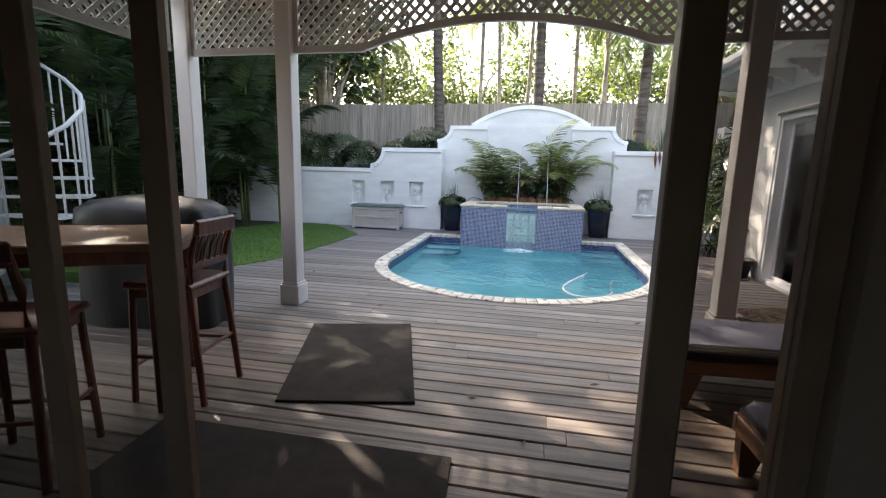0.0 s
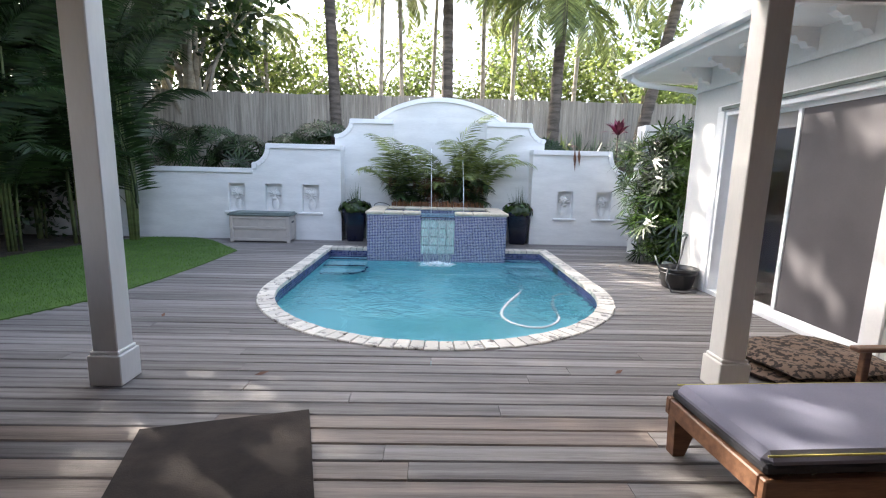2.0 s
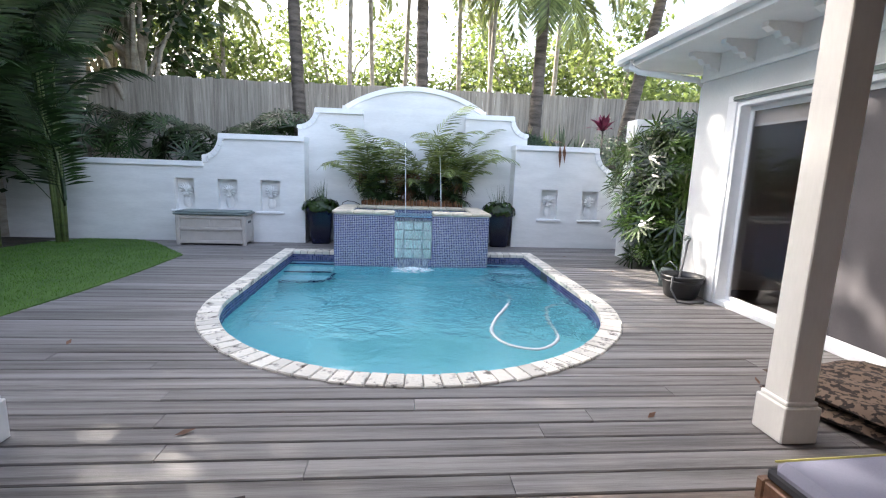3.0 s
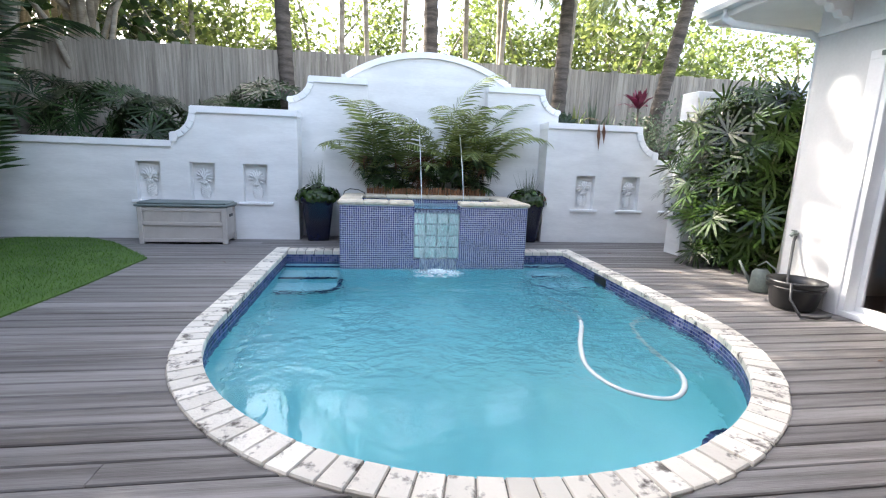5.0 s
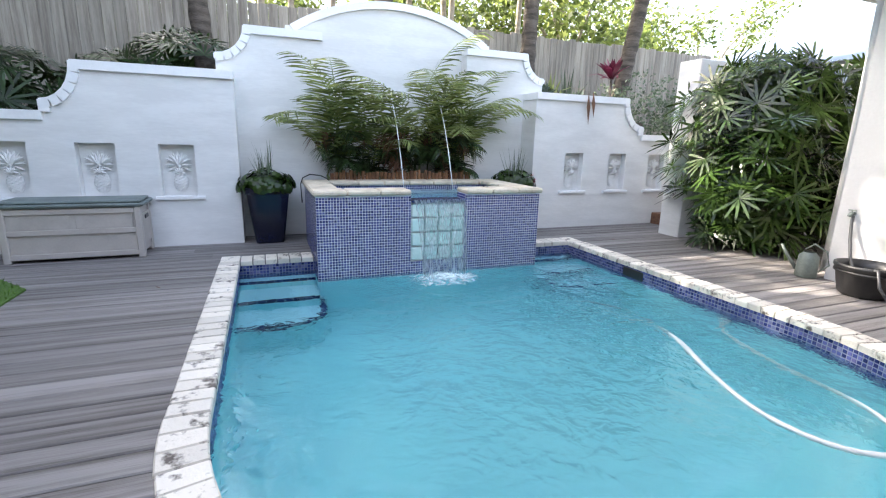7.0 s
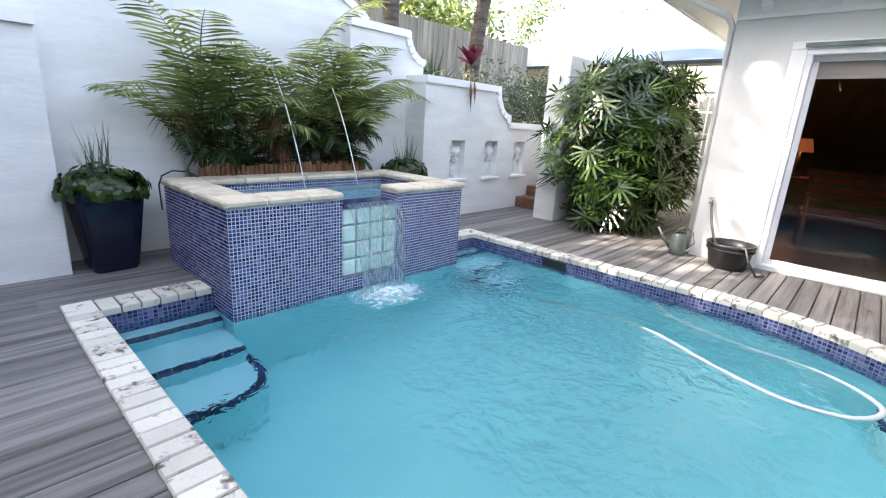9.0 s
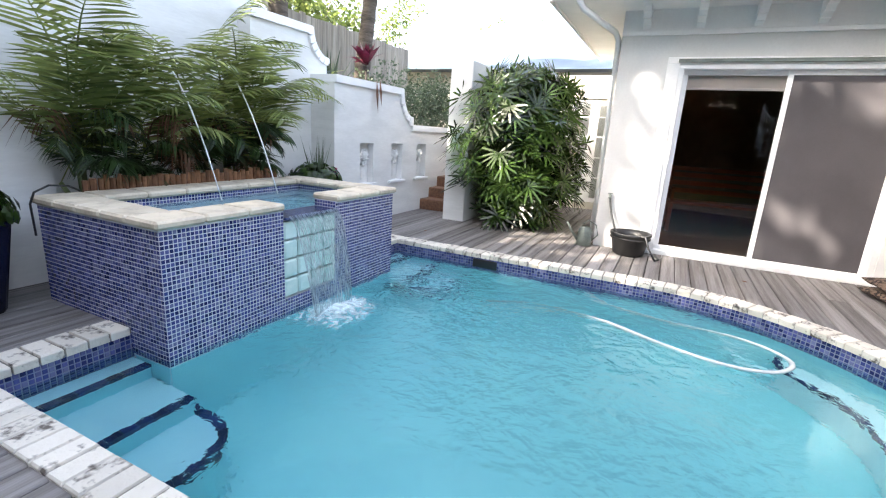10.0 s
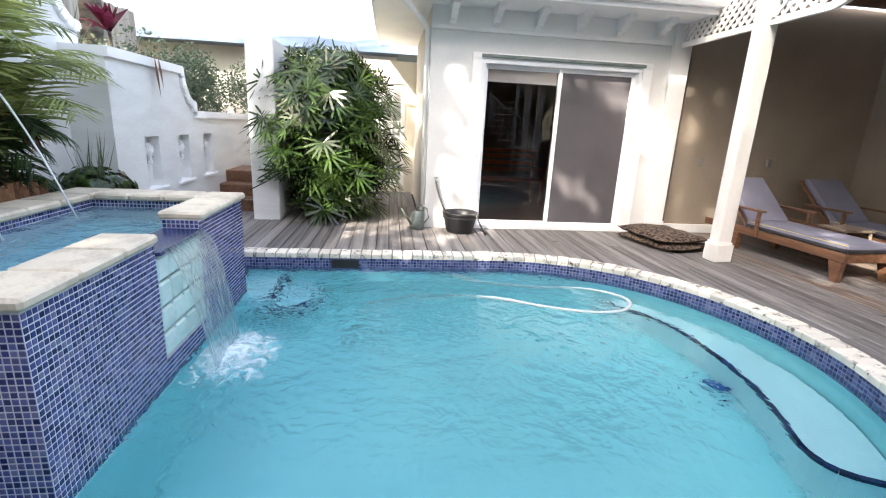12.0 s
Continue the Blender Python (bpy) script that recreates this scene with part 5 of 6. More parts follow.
# mats
def door_mat(pts, name, label):
    s = block([pts[0], pts[1], pts[2], pts[3]], 0.001, 0.016, 0.004)
    return solid(name, s, MATCOIR, label, "mat", group="mats by the door")


door_mat([(-1.94, 3.715), (-1.525, 2.40), (-0.71, 2.578), (-1.11, 3.94)], "door_mat", "dark brown ribbed mat lying askew on the deck")
door_mat([(-2.0, 2.10), (-1.95, 1.36), (-0.33, 1.36), (-0.40, 2.10)], "door_mat", "large dark mat at the door sill")
# deck box
bx = thing("deck_box", "taupe resin deck box with a grey-green lid against the wall", "storage box", (-3.63, 10.265, 0), 1)
part("body", Shape().box(-0.53, -0.2, 0.03, 0.53, 0.2, 0.50, 0.012), BOXCREAM, bx)
for z in (0.03, 0.25, 0.44):
    part("rail", Shape().box(-0.55, -0.222, z, 0.55, -0.2, z + 0.05, 0.005), BOXCREAM, bx)
for x in (-0.55, 0.49):
    part("corner_post", Shape().box(x, -0.226, 0, x + 0.06, -0.16, 0.50, 0.008), BOXCREAM, bx)
    part("corner_post", Shape().box(x, 0.16, 0, x + 0.06, 0.222, 0.50, 0.008), BOXCREAM, bx)
lid = part("lid", Shape().box(-0.58, -0.24, 0.50, 0.58, 0.235, 0.535, 0.012).box(-0.55, -0.215, 0.535, 0.55, 0.21, 0.56, 0.012), BOXLID, bx, "grey-green lid")
for x in (-0.47, 0.02):
    part("front_panel", Shape().box(x, -0.208, 0.30, x + 0.45, -0.2, 0.44, 0.004), BOXCREAM, bx)
hd = part("side_panel", Shape().box(0.53, -0.15, 0.12, 0.548, 0.15, 0.42, 0.004), BOXCREAM, bx)
# no slot is cut; the black strip colours in its shade
part("handle", Shape().box(0.548, -0.07, 0.36, 0.556, 0.07, 0.40, 0.003), BLACKPOT, hd, "raised black strip in place of the shade in a handle slot")
# planters
def tall_pot(m):
    p = thing("planter", "tall square dark blue glazed planter beside the spa", "planter", group="blue planters")
    v, n, prof = [], 40, [(0.0, 0.0), (0.145, 0.0), (0.155, 0.02), (0.222, 0.56), (0.236, 0.575), (0.236, 0.635), (0.205, 0.635), (0.20, 0.5), (0.0, 0.5)]
    for r, z in prof:
        for k in range(n):
            c, d = math.cos(2 * math.pi * (k + 0.5) / n), math.sin(2 * math.pi * (k + 0.5) / n)
            q = r * (abs(c) ** 9 + abs(d) ** 9) ** (-1 / 9)
            v.append((c * q, d * q, z))
    part("pot", mesh("pot", v, [(i * n + k, i * n + (k + 1) % n, (i + 1) * n + (k + 1) % n, (i + 1) * n + k) for i in range(len(prof) - 1) for k in range(n)], DARKPOT), DARKPOT, p)
    part("soil", Shape().lathe([(0.20, 0.575), (0, 0.59)], 20), SOIL, p)
    p.matrix_world = m
    return p


tp = tall_pot(pose(-1.93, 10.56, 0, 0, 0, 4))
copy_thing(tp, pose(1.28, 10.60, 0, 0, 0, -3))
# black pot with a watering wand, watering can
bp_ = thing("garden_pot", "low black iron pot with ring handles on the deck", "pot", (2.72, 7.12, 0))
part("bowl", Shape().lathe([(0, 0.02), (0.15, 0.0), (0.175, 0.02), (0.215, 0.22), (0.23, 0.24), (0.23, 0.265), (0.21, 0.265), (0.195, 0.2), (0.15, 0.06), (0, 0.06)], 28), BLACKPOT, bp_, smooth=True)
part("rim_band", Shape().lathe([(0.215, 0.19), (0.226, 0.195), (0.226, 0.21), (0.216, 0.215)], 28), BLACKPOT, bp_, smooth=True)
hs = thing("garden_hose", "coiled grey hose with a spray wand in the pot", "hose", (2.72, 7.12, 0))
coil = [(0.15 * math.cos(a), 0.15 * math.sin(a), 0.07 + 0.012 * a / 2) for a in [k * 0.35 for k in range(50)]]
part("coil", Shape().tube(coil, 0.013, 6), HOSEGREEN, hs, smooth=True)
part("trailing_end", Shape().tube([(-0.15, -0.1, 0.25), (-0.22, -0.17, 0.27), (-0.26, -0.22, 0.15), (-0.22, -0.3, 0.02), (-0.1, -0.34, 0.015), (0.08, -0.3, 0.015)], 0.012, 6), HOSEGREEN, hs, smooth=True)
part("riser", Shape().tube([(0.02, 0.10, 0.16), (0.10, 0.19, 0.26), (0.17, 0.26, 0.42), (0.21, 0.30, 0.57), (0.235, 0.31, 0.62)], 0.013, 7), HOSEGREEN, hs, smooth=True)
tap = thing("garden_tap", "small grey metal tap on the house wall above the pot", "tap", (HX, 7.43, 0.64))
part("spout", Shape().tube([(0.002, 0, 0), (-0.05, 0, 0.005), (-0.075, 0, -0.02)], [0.012, 0.016, 0.016], 8), GALV, tap, smooth=True)
part("handle", Shape().box(-0.055, -0.03, 0.025, -0.035, 0.03, 0.037, 0.004).tube([(-0.045, 0, 0.0), (-0.045, 0, 0.03)], 0.006, 6), GALV, tap)
wc = thing("watering_can", "dull green-grey metal watering can beside the house", "watering can", (2.86, 7.66, 0), 110)
part("body", Shape().lathe([(0, 0), (0.085, 0), (0.09, 0.01), (0.082, 0.2), (0.055, 0.23), (0.05, 0.24)], 20), GALV, wc, smooth=True)
part("spout", Shape().tube([(0.08, 0, 0.06), (0.17, 0, 0.18), (0.23, 0, 0.28)], [0.02, 0.014, 0.012], 8), GALV, wc, smooth=True)
part("handle", Shape().tube([(-0.09, 0, 0.06), (-0.16, 0, 0.14), (-0.13, 0, 0.26), (-0.03, 0, 0.32), (0.04, 0, 0.26)], 0.009, 6), GALV, wc, smooth=True)
ah = thing("air_hose", "thin dark hose looping over the spa's stone rim", "hose")
part("tube", Shape().tube([(-1.555, 10.47, 0.45), (-1.565, 10.46, 0.66), (-1.54, 10.45, 0.735), (-1.46, 10.44, 0.775), (-1.34, 10.46, 0.76), (-1.26, 10.50, 0.72), (-1.21, 10.53, 0.60)], 0.007, 6), BLACKPOT, ah, smooth=True)
# pool cleaner and its hose
ph = thing("pool_hose", "white ribbed pool cleaner hose lying in the water", "hose")
hp = [(0.80, 8.25, -0.55), (0.84, 7.95, -0.36), (0.84, 7.62, -0.22), (0.70, 7.15, -0.140), (0.48, 6.68, -0.140), (0.36, 6.28, -0.140), (0.44, 5.97, -0.140), (0.70, 5.86, -0.140), (0.95, 6.14, -0.145), (1.03, 6.70, -0.16), (1.18, 7.15, -0.17), (1.46, 7.38, -0.19)]
cv = []
for i in range(len(hp) - 1):
    p0, p1, p2, p3 = (Vector(hp[max(0, min(len(hp) - 1, i + d))]) for d in (-1, 0, 1, 2))
    for k in range(8):
        u = k / 8
        cv.append(0.5 * (2 * p1 + (p2 - p0) * u + (2 * p0 - 5 * p1 + 4 * p2 - p3) * u * u + (3 * p1 - p0 - 3 * p2 + p3) * u ** 3))
part("tube", Shape().tube(cv, [0.019 + 0.002 * (i % 2) for i in range(len(cv))], 8), HOSE, ph, smooth=True)
pc = thing("pool_cleaner", "dark pool cleaner on the pool's floor at the hose's end", "pool cleaner", (0.80, 8.3, -1.05))
CLEANBODY = mat("pale_plastic", (0.33, 0.60, 0.64), (0.27, 0.52, 0.56), 0.5)
part("body", Shape().lathe([(0, 0.10), (0.05, 0.08), (0.09, 0.03), (0.10, 0.0), (0.0, 0.0)], 16), CLEANBODY, pc, smooth=True)
part("skirt", Shape().lathe([(0.14, 0.004), (0.14, 0.015), (0.09, 0.025)], 18), CLEANBODY, pc)
fl = thing("pool_float", "small blue pool brush lying under water by the bench", "pool brush", (-0.19, 5.52, -1.0), 30)
part("head", pillow(0.2, 0.09, 0.05, "head", CLEANER), CLEANER, fl)
part("bristles", Shape().box(-0.085, -0.035, -0.04, 0.085, 0.035, 0.01, 0.01), DARKTILE, fl)
sk = thing("skimmer_opening", "skimmer opening in the pool's tiled edge, its inner shade a flat black slab", "skimmer", (PCX + PR, 8.47, 0), kind="structure")
# no hollow is cut; a black slab carries the opening's shade
part("throat", Shape().box(-0.012, -0.14, -0.17, 0.0, 0.14, -0.05, 0.004), BLACKPOT, sk)
# spiral stair
ss = thing("spiral_stair", "white metal spiral staircase beside the terrace", "staircase", (-5.80, 4.05, 0))
part("pole", Shape().tube([(0, 0, 0), (0, 0, 4.2)], 0.055, 12), ALU, ss, smooth=True)
rail = []
for k in range(15):
    a = radians(-60 + k * 24)
    z = 0.2 * (k + 1)
    d, w = Vector((math.cos(a), math.sin(a), 0)), Vector((-math.sin(a), math.cos(a), 0))
    o = [d * 0.05 - w * 0.04, d * 0.85 - w * 0.2, d * 0.85 + w * 0.2, d * 0.05 + w * 0.04]
    v = [(p.x, p.y, z - 0.03) for p in o] + [(p.x, p.y, z) for p in o]
    part("tread", Shape().add(v, [(3, 2, 1, 0), (4, 5, 6, 7), (0, 1, 5, 4), (1, 2, 6, 5), (2, 3, 7, 6), (3, 0, 4, 7)]), ALU, ss)
    for s in (-0.13, 0.08):
        q = d * 0.84 + w * s
        part("baluster", Shape().tube([(q.x, q.y, z), (q.x, q.y, z + 0.95 + s * 0.5)], 0.012, 6), ALU, ss)
    rail.append((d.x * 0.84, d.y * 0.84, z + 0.95))
part("handrail", Shape().tube(rail, 0.024, 8), ALU, ss, smooth=True)
# neighbour's roof beyond the wall
nb = thing("neighbour_house", "neighbouring house with a pale blue metal roof", "house", (12.2, 10.9, 0), kind="structure")
part("wall", Shape().box(-3, -3, -0.1, 4, 5, 2.9, 0), CREAM, nb)
part("roof", Shape().add([(-3.6, -3.6, 2.9), (4.6, -3.6, 2.9), (4.6, 5.6, 2.9), (-3.6, 5.6, 2.9), (0.5, 0.0, 4.8), (0.5, 2, 4.8)], [(0, 1, 4), (1, 2, 5, 4), (2, 3, 5), (3, 0, 4, 5), (3, 2, 1, 0)]), METALROOF, nb)


# ---- plants ----
class Foliage:
    """Gathers leaves by the thousand."""

    def __init__(self):
        self.v, self.f = [], []

    def blade(self, a, b, w, side, droop=0.0):
        """A long leaf from a to b, widest in the middle, folded a little."""
        m = a.lerp(b, 0.45)
        k = len(self.v)
        self.v += [a, m + side * w, b + Vector((0, 0, -droop)), m - side * w]
        self.f += [(k, k + 1, k + 2), (k, k + 2, k + 3)]

    def frond(self, base, d, length, rise, n, leaf, w, rng, bend=1.0, curl=0.0):
        """A feather palm frond: an arched midrib with leaflets on both sides."""
        flat = Vector((d.x, d.y, 0)).normalized()
        side = Vector((-flat.y, flat.x, 0))
        pts = []
        p, ang = base.copy(), rise
        seg = length / 12
        for i in range(13):
            pts.append((p.copy(), ang))
            p = p + (flat * math.cos(ang) + Vector((0, 0, math.sin(ang)))) * seg
            ang -= bend * (0.05 + 0.16 * i / 12)
        for s in (-1, 1):
            for i in range(n):
                u = 0.14 + 0.86 * i / n
                j = min(11, int(u * 12))
                a = pts[j][0].lerp(pts[j + 1][0], u * 12 - j)
                ang = pts[j][1]
                t = flat * math.cos(ang) + Vector((0, 0, math.sin(ang)))
                up = t.cross(side) * -1
                ll = leaf * (0.35 + 0.65 * math.sin(math.pi * min(1, 0.12 + u * 0.85))) * rng.uniform(0.85, 1.1)
                dirn = (side * s * 1.0 + t * (0.42 + 0.55 * u) + up * 0.16 + Vector((0, 0, -0.10)) + Vector((rng.gauss(0, 0.06), rng.gauss(0, 0.06), rng.gauss(0, 0.06)))).normalized()
                if curl:
                    k, h = len(self.v), Vector((0, 0, -ll * curl * rng.uniform(0.6, 1.3)))
                    for x, wd, dr in ((0.0, 0.35, 0.0), (0.35, 1.0, 0.1), (0.7, 0.8, 0.42), (1.0, 0.06, 1.0)):
                        c = a + dirn * ll * x * (1 - 0.12 * curl * x) + h * dr
                        self.v += [c - t * w * wd, c + t * w * wd]
                    self.f += [(k + 2 * q, k + 2 * q + 1, k + 2 * q + 3, k + 2 * q + 2) for q in range(3)]
                else:
                    self.blade(a, a + dirn * ll, w, t, ll * 0.13)
        k = len(self.v)
        for i, (q, an) in enumerate(pts):
            r = 0.012 * (1 - 0.85 * i / 12) * max(1, length / 1.5)
            self.v += [q - side * r, q + side * r, q + Vector((0, 0, -r))]
        for i in range(12):
            a = k + 3 * i
            self.f += [(a, a + 1, a + 4, a + 3), (a + 1, a + 2, a + 5, a + 4), (a + 2, a, a + 3, a + 5)]

    def strap(self, a, b, w, side, droop=0.0):
        """A finger of a fan leaf: even in width, blunt at the end."""
        k = len(self.v)
        p, q = a.lerp(b, 0.35), a.lerp(b, 0.85) + Vector((0, 0, -droop * 0.6))
        self.v += [a, p + side * w, q + side * w * 0.8, b + Vector((0, 0, -droop)), q - side * w * 0.8, p - side * w]
        self.f += [(k, k + 1, k + 5), (k + 1, k + 2, k + 4, k + 5), (k + 2, k + 3, k + 4)]

    def fan(self, c, axis, r, n, rng, w=0.022):
        """A fan leaf: fingers spreading from a centre."""
        z = axis.normalized()
        x = z.orthogonal().normalized()
        x.rotate(Matrix.Rotation(rng.uniform(0, 6.28), 3, z))
        y = z.cross(x)
        for i in range(n):
            a = radians(-115 + 230 * i / (n - 1)) + rng.gauss(0, 0.05)
            d = (x * math.cos(a) + y * math.sin(a) + z * 0.12).normalized()
            self.strap(c, c + d * r * rng.uniform(0.8, 1.05), w, z.cross(d), r * rng.uniform(0.02, 0.16))

    def cloud(self, c, rad, n, size, rng, hollow=0.3):
        """Loose small leaves in an uneven lump."""
        for i in range(n):
            d = Vector((rng.gauss(0, 1), rng.gauss(0, 1), rng.gauss(0, 1))).normalized()
            p = c + Vector((d.x * rad[0], d.y * rad[1], d.z * rad[2])) * (hollow + (1 - hollow) * rng.random() ** 0.5)
            e = Vector((rng.gauss(0, 1), rng.gauss(0, 1), rng.gauss(0, 0.7) - 0.4)).normalized()
            s = e.cross(Vector((rng.gauss(0, 1), rng.gauss(0, 1), rng.gauss(0, 1)))).normalized()
            l = size * rng.uniform(0.6, 1.3)
            self.blade(p, p + e * l, l * 0.28, s)

    def mesh(self, name, material):
        return mesh(name, self.v, self.f, material)


def plant(name, label, category, at, crown, leaf_mat, stems=None, stem_mat=CULM, group="", stem_name="trunk"):
    p = thing(name, label, category, at, group=group)
    if stems is not None:
        part(stem_name, stems, stem_mat, p, smooth=True)
    part("crown", crown.mesh("crown", leaf_mat), leaf_mat, p)
    return p


def areca(rng, n, length, height, leaf=0.32, w=0.011, leaflets=34, spread=1.0, half=None, low=0.25, curl=0.0, wide=1.75):
    """A clump of feather palm fronds on slim stems; half: keep the fronds to one side of a wall."""
    fo, st = Foliage(), Shape()
    for i in range(n):
        a = rng.uniform(0, 6.28)
        if half is not None:
            a = half + rng.uniform(-wide, wide)
        d = Vector((math.cos(a), math.sin(a), 0))
        b = Vector((rng.gauss(0, 0.08), rng.gauss(0, 0.05), height * rng.uniform(low, 1.0)))
        L = length * rng.uniform(0.7, 1.1)
        fo.frond(b, d, L, radians(rng.uniform(55, 86)), leaflets, leaf * rng.uniform(0.8, 1.1), w, rng, spread * rng.uniform(0.8, 1.3), curl)
        if i % 3 == 0:
            st.tube([(b.x * 0.6, b.y * 0.6, 0), (b.x, b.y, b.z)], [0.022, 0.014], 6)
    return fo, st


rng = random.Random(21)
# palms in the pocket behind the spa
for x, n, ln, h, half in ((-1.05, 9, 1.40, 0.60, -2.1), (-0.62, 5, 1.1, 0.6, -1.6), (-0.12, 7, 1.45, 0.85, -1.5), (0.30, 6, 1.25, 0.7, -1.4), (0.50, 9, 1.45, 0.75, -1.05)):
    fo, st = areca(rng, n, ln, h, 0.40, 0.0125, 25, 1.05, half, 0.15, 0.16, 1.35)
    p = plant("areca_palm", "feathery green palm growing against the garden wall behind the spa", "palm", (x, 10.83, 0.60), fo, LEAF_PALM, st, group="palms behind the spa")
    # shade at the clump's foot is put into the darker leaf colour
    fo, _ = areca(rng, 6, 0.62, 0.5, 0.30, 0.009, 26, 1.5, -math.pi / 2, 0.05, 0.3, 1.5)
    part("lower_fronds", fo.mesh("lower_fronds", LEAF_DARK), LEAF_DARK, p, "short lower fronds with their shade put into a darker leaf colour")
    fo, _ = areca(rng, 2, 0.65, 0.5, 0.28, 0.008, 22, 2.3, -math.pi / 2, 0.3, 0.6, 1.4)
    part("dead_fronds", fo.mesh("dead_fronds", DEADLEAF), DEADLEAF, p, "withered brown fronds")
# planter plants
for px, py, flower in ((-1.93, 10.56, False), (1.28, 10.60, True)):
    fo = Foliage()
    for i in range(34):
        a = rng.uniform(0, 6.28)
        b = Vector((rng.gauss(0, 0.05), rng.gauss(0, 0.05), 0))
        e = b + Vector((math.cos(a) * rng.uniform(0.02, 0.22), math.sin(a) * rng.uniform(0.02, 0.22), rng.uniform(0.30, 0.62)))
        fo.blade(b, e, 0.006, Vector((-math.sin(a), math.cos(a), 0)), 0.02)
    pl = thing("potted_plant", "spiky grass over round-leaved green foliage in a planter", "plant", (px, py, 0.585), group="planter plants")
    tagged(part("grass_tuft", fo.mesh("grass_tuft", LEAF_GREY), LEAF_GREY, pl, "grey-green blades"), kind="stuff")
    fo = Foliage()
    for i in range(290):
        d = Vector((rng.gauss(0, 1), rng.gauss(0, 1), abs(rng.gauss(0, 0.6)))).normalized()
        c = Vector((d.x * 0.33, d.y * 0.33, 0.02 + d.z * 0.24)) * rng.uniform(0.6, 1.0)
        s = d.orthogonal().normalized()
        t_ = d.cross(s)
        r = rng.uniform(0.032, 0.056)
        k = len(fo.v)
        fo.v += [c + d * 0.012] + [c + (s * math.cos(q * 1.047) + t_ * math.sin(q * 1.047)) * r for q in range(6)]
        fo.f += [(k, k + 1 + q, k + 1 + (q + 1) % 6) for q in range(6)]
    part("round_leaves", fo.mesh("round_leaves", LEAF_FAN), LEAF_FAN, pl)
    if flower:
        fo = Foliage()
        for cx, cz in ((0.2, 0.16), (0.25, 0.10)):
            for q in range(9):
                a = q * 0.7
                b = Vector((cx, -0.12, cz))
                fo.blade(b, b + Vector((math.cos(a) * 0.035, -0.02, math.sin(a) * 0.035)), 0.016, Vector((0, 1, 0)))
        part("flowers", fo.mesh("flowers", PETAL), PETAL, pl, "pink flowers")

# fan palm by the pillar wall
fo, st = Foliage(), Shape()
for i in range(500):
    a, z = rng.uniform(0, 6.28), rng.uniform(0.15, 2.15)
    rr = (0.93 if z > 0.5 else 0.62) * rng.uniform(0.4, 1.12) * (1.0 if z < 1.5 else 1.15 - 0.5 * (z - 1.5) / 0.5)
    c = Vector((math.cos(a) * rr * 0.95, math.sin(a) * rr * 0.95, z))
    ax = Vector((math.cos(a) + rng.gauss(0, 0.3), math.sin(a) + rng.gauss(0, 0.3), rng.uniform(0.3, 1.4)))
    fo.fan(c, ax, rng.uniform(0.22, 0.37), 10, rng, 0.0155)
    if i % 6 == 0:
        st.tube([(c.x * 0.35, c.y * 0.35, 0), (c.x * 0.45, c.y * 0.45, c.z * 0.6), (c.x, c.y, c.z)], [0.016, 0.013, 0.005], 5)
plant("fan_palm", "dense dark green fan palm clump beside the white pillar", "palm", (3.64, 8.88, 0), fo, LEAF_FAN, st, stem_name="stem")
fo, st = Foliage(), Shape()
for i in range(210):
    a, z = rng.uniform(0, 6.28), rng.uniform(0.3, 2.15)
    c = Vector((math.cos(a) * rng.uniform(0.3, 0.66), math.sin(a) * rng.uniform(0.3, 0.6), z))
    fo.fan(c, Vector((math.cos(a), math.sin(a), 0.5)), rng.uniform(0.22, 0.32), 9, rng, 0.019)
    if i % 6 == 0:
        st.tube([(c.x * 0.35, c.y * 0.35, 0), (c.x, c.y, c.z)], [0.016, 0.005], 5)
plant("fan_palm", "dark green fan palm clump further inside the side court", "palm", (4.72, 8.78, 0), fo, LEAF_FAN, st, stem_name="stem")
# clipped hedge behind the low wall
fo = Foliage()
for i in range(46):
    fo.cloud(Vector((rng.uniform(3.5, 6.3), rng.uniform(11.3, 11.8), rng.uniform(1.3, 2.25))), (0.35, 0.3, 0.3), 150, 0.065, rng, 0.5)
for i in range(34):
    fo.cloud(Vector((rng.uniform(5.9, 7.2), rng.uniform(10.6, 12.0), rng.uniform(0.9, 2.3))), (0.35, 0.3, 0.3), 150, 0.065, rng, 0.5)
solid("clipped_hedge", fo.mesh("clipped_hedge", LEAF_GREY), LEAF_GREY, "clipped small-leaved hedge behind the low wall", "hedge", kind="stuff")

# hedge of palms along the west side
pos = [(-6.9, 4.3), (-7.3, 5.4), (-6.9, 6.5), (-7.3, 7.6), (-6.95, 8.7), (-6.6, 9.6), (-5.9, 10.0), (-7.6, 10.0), (-7.9, 4.8), (-8.0, 6.9), (-8.0, 8.8), (-7.4, 3.3)]
for x, y in pos:
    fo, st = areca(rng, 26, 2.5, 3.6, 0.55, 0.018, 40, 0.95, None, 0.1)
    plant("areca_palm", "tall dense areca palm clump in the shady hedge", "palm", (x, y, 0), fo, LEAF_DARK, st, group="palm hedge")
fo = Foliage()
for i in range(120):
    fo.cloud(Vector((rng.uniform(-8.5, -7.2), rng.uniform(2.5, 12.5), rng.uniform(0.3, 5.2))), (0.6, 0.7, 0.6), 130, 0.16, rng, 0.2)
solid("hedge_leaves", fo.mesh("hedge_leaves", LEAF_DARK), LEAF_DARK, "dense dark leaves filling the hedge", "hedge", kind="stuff")

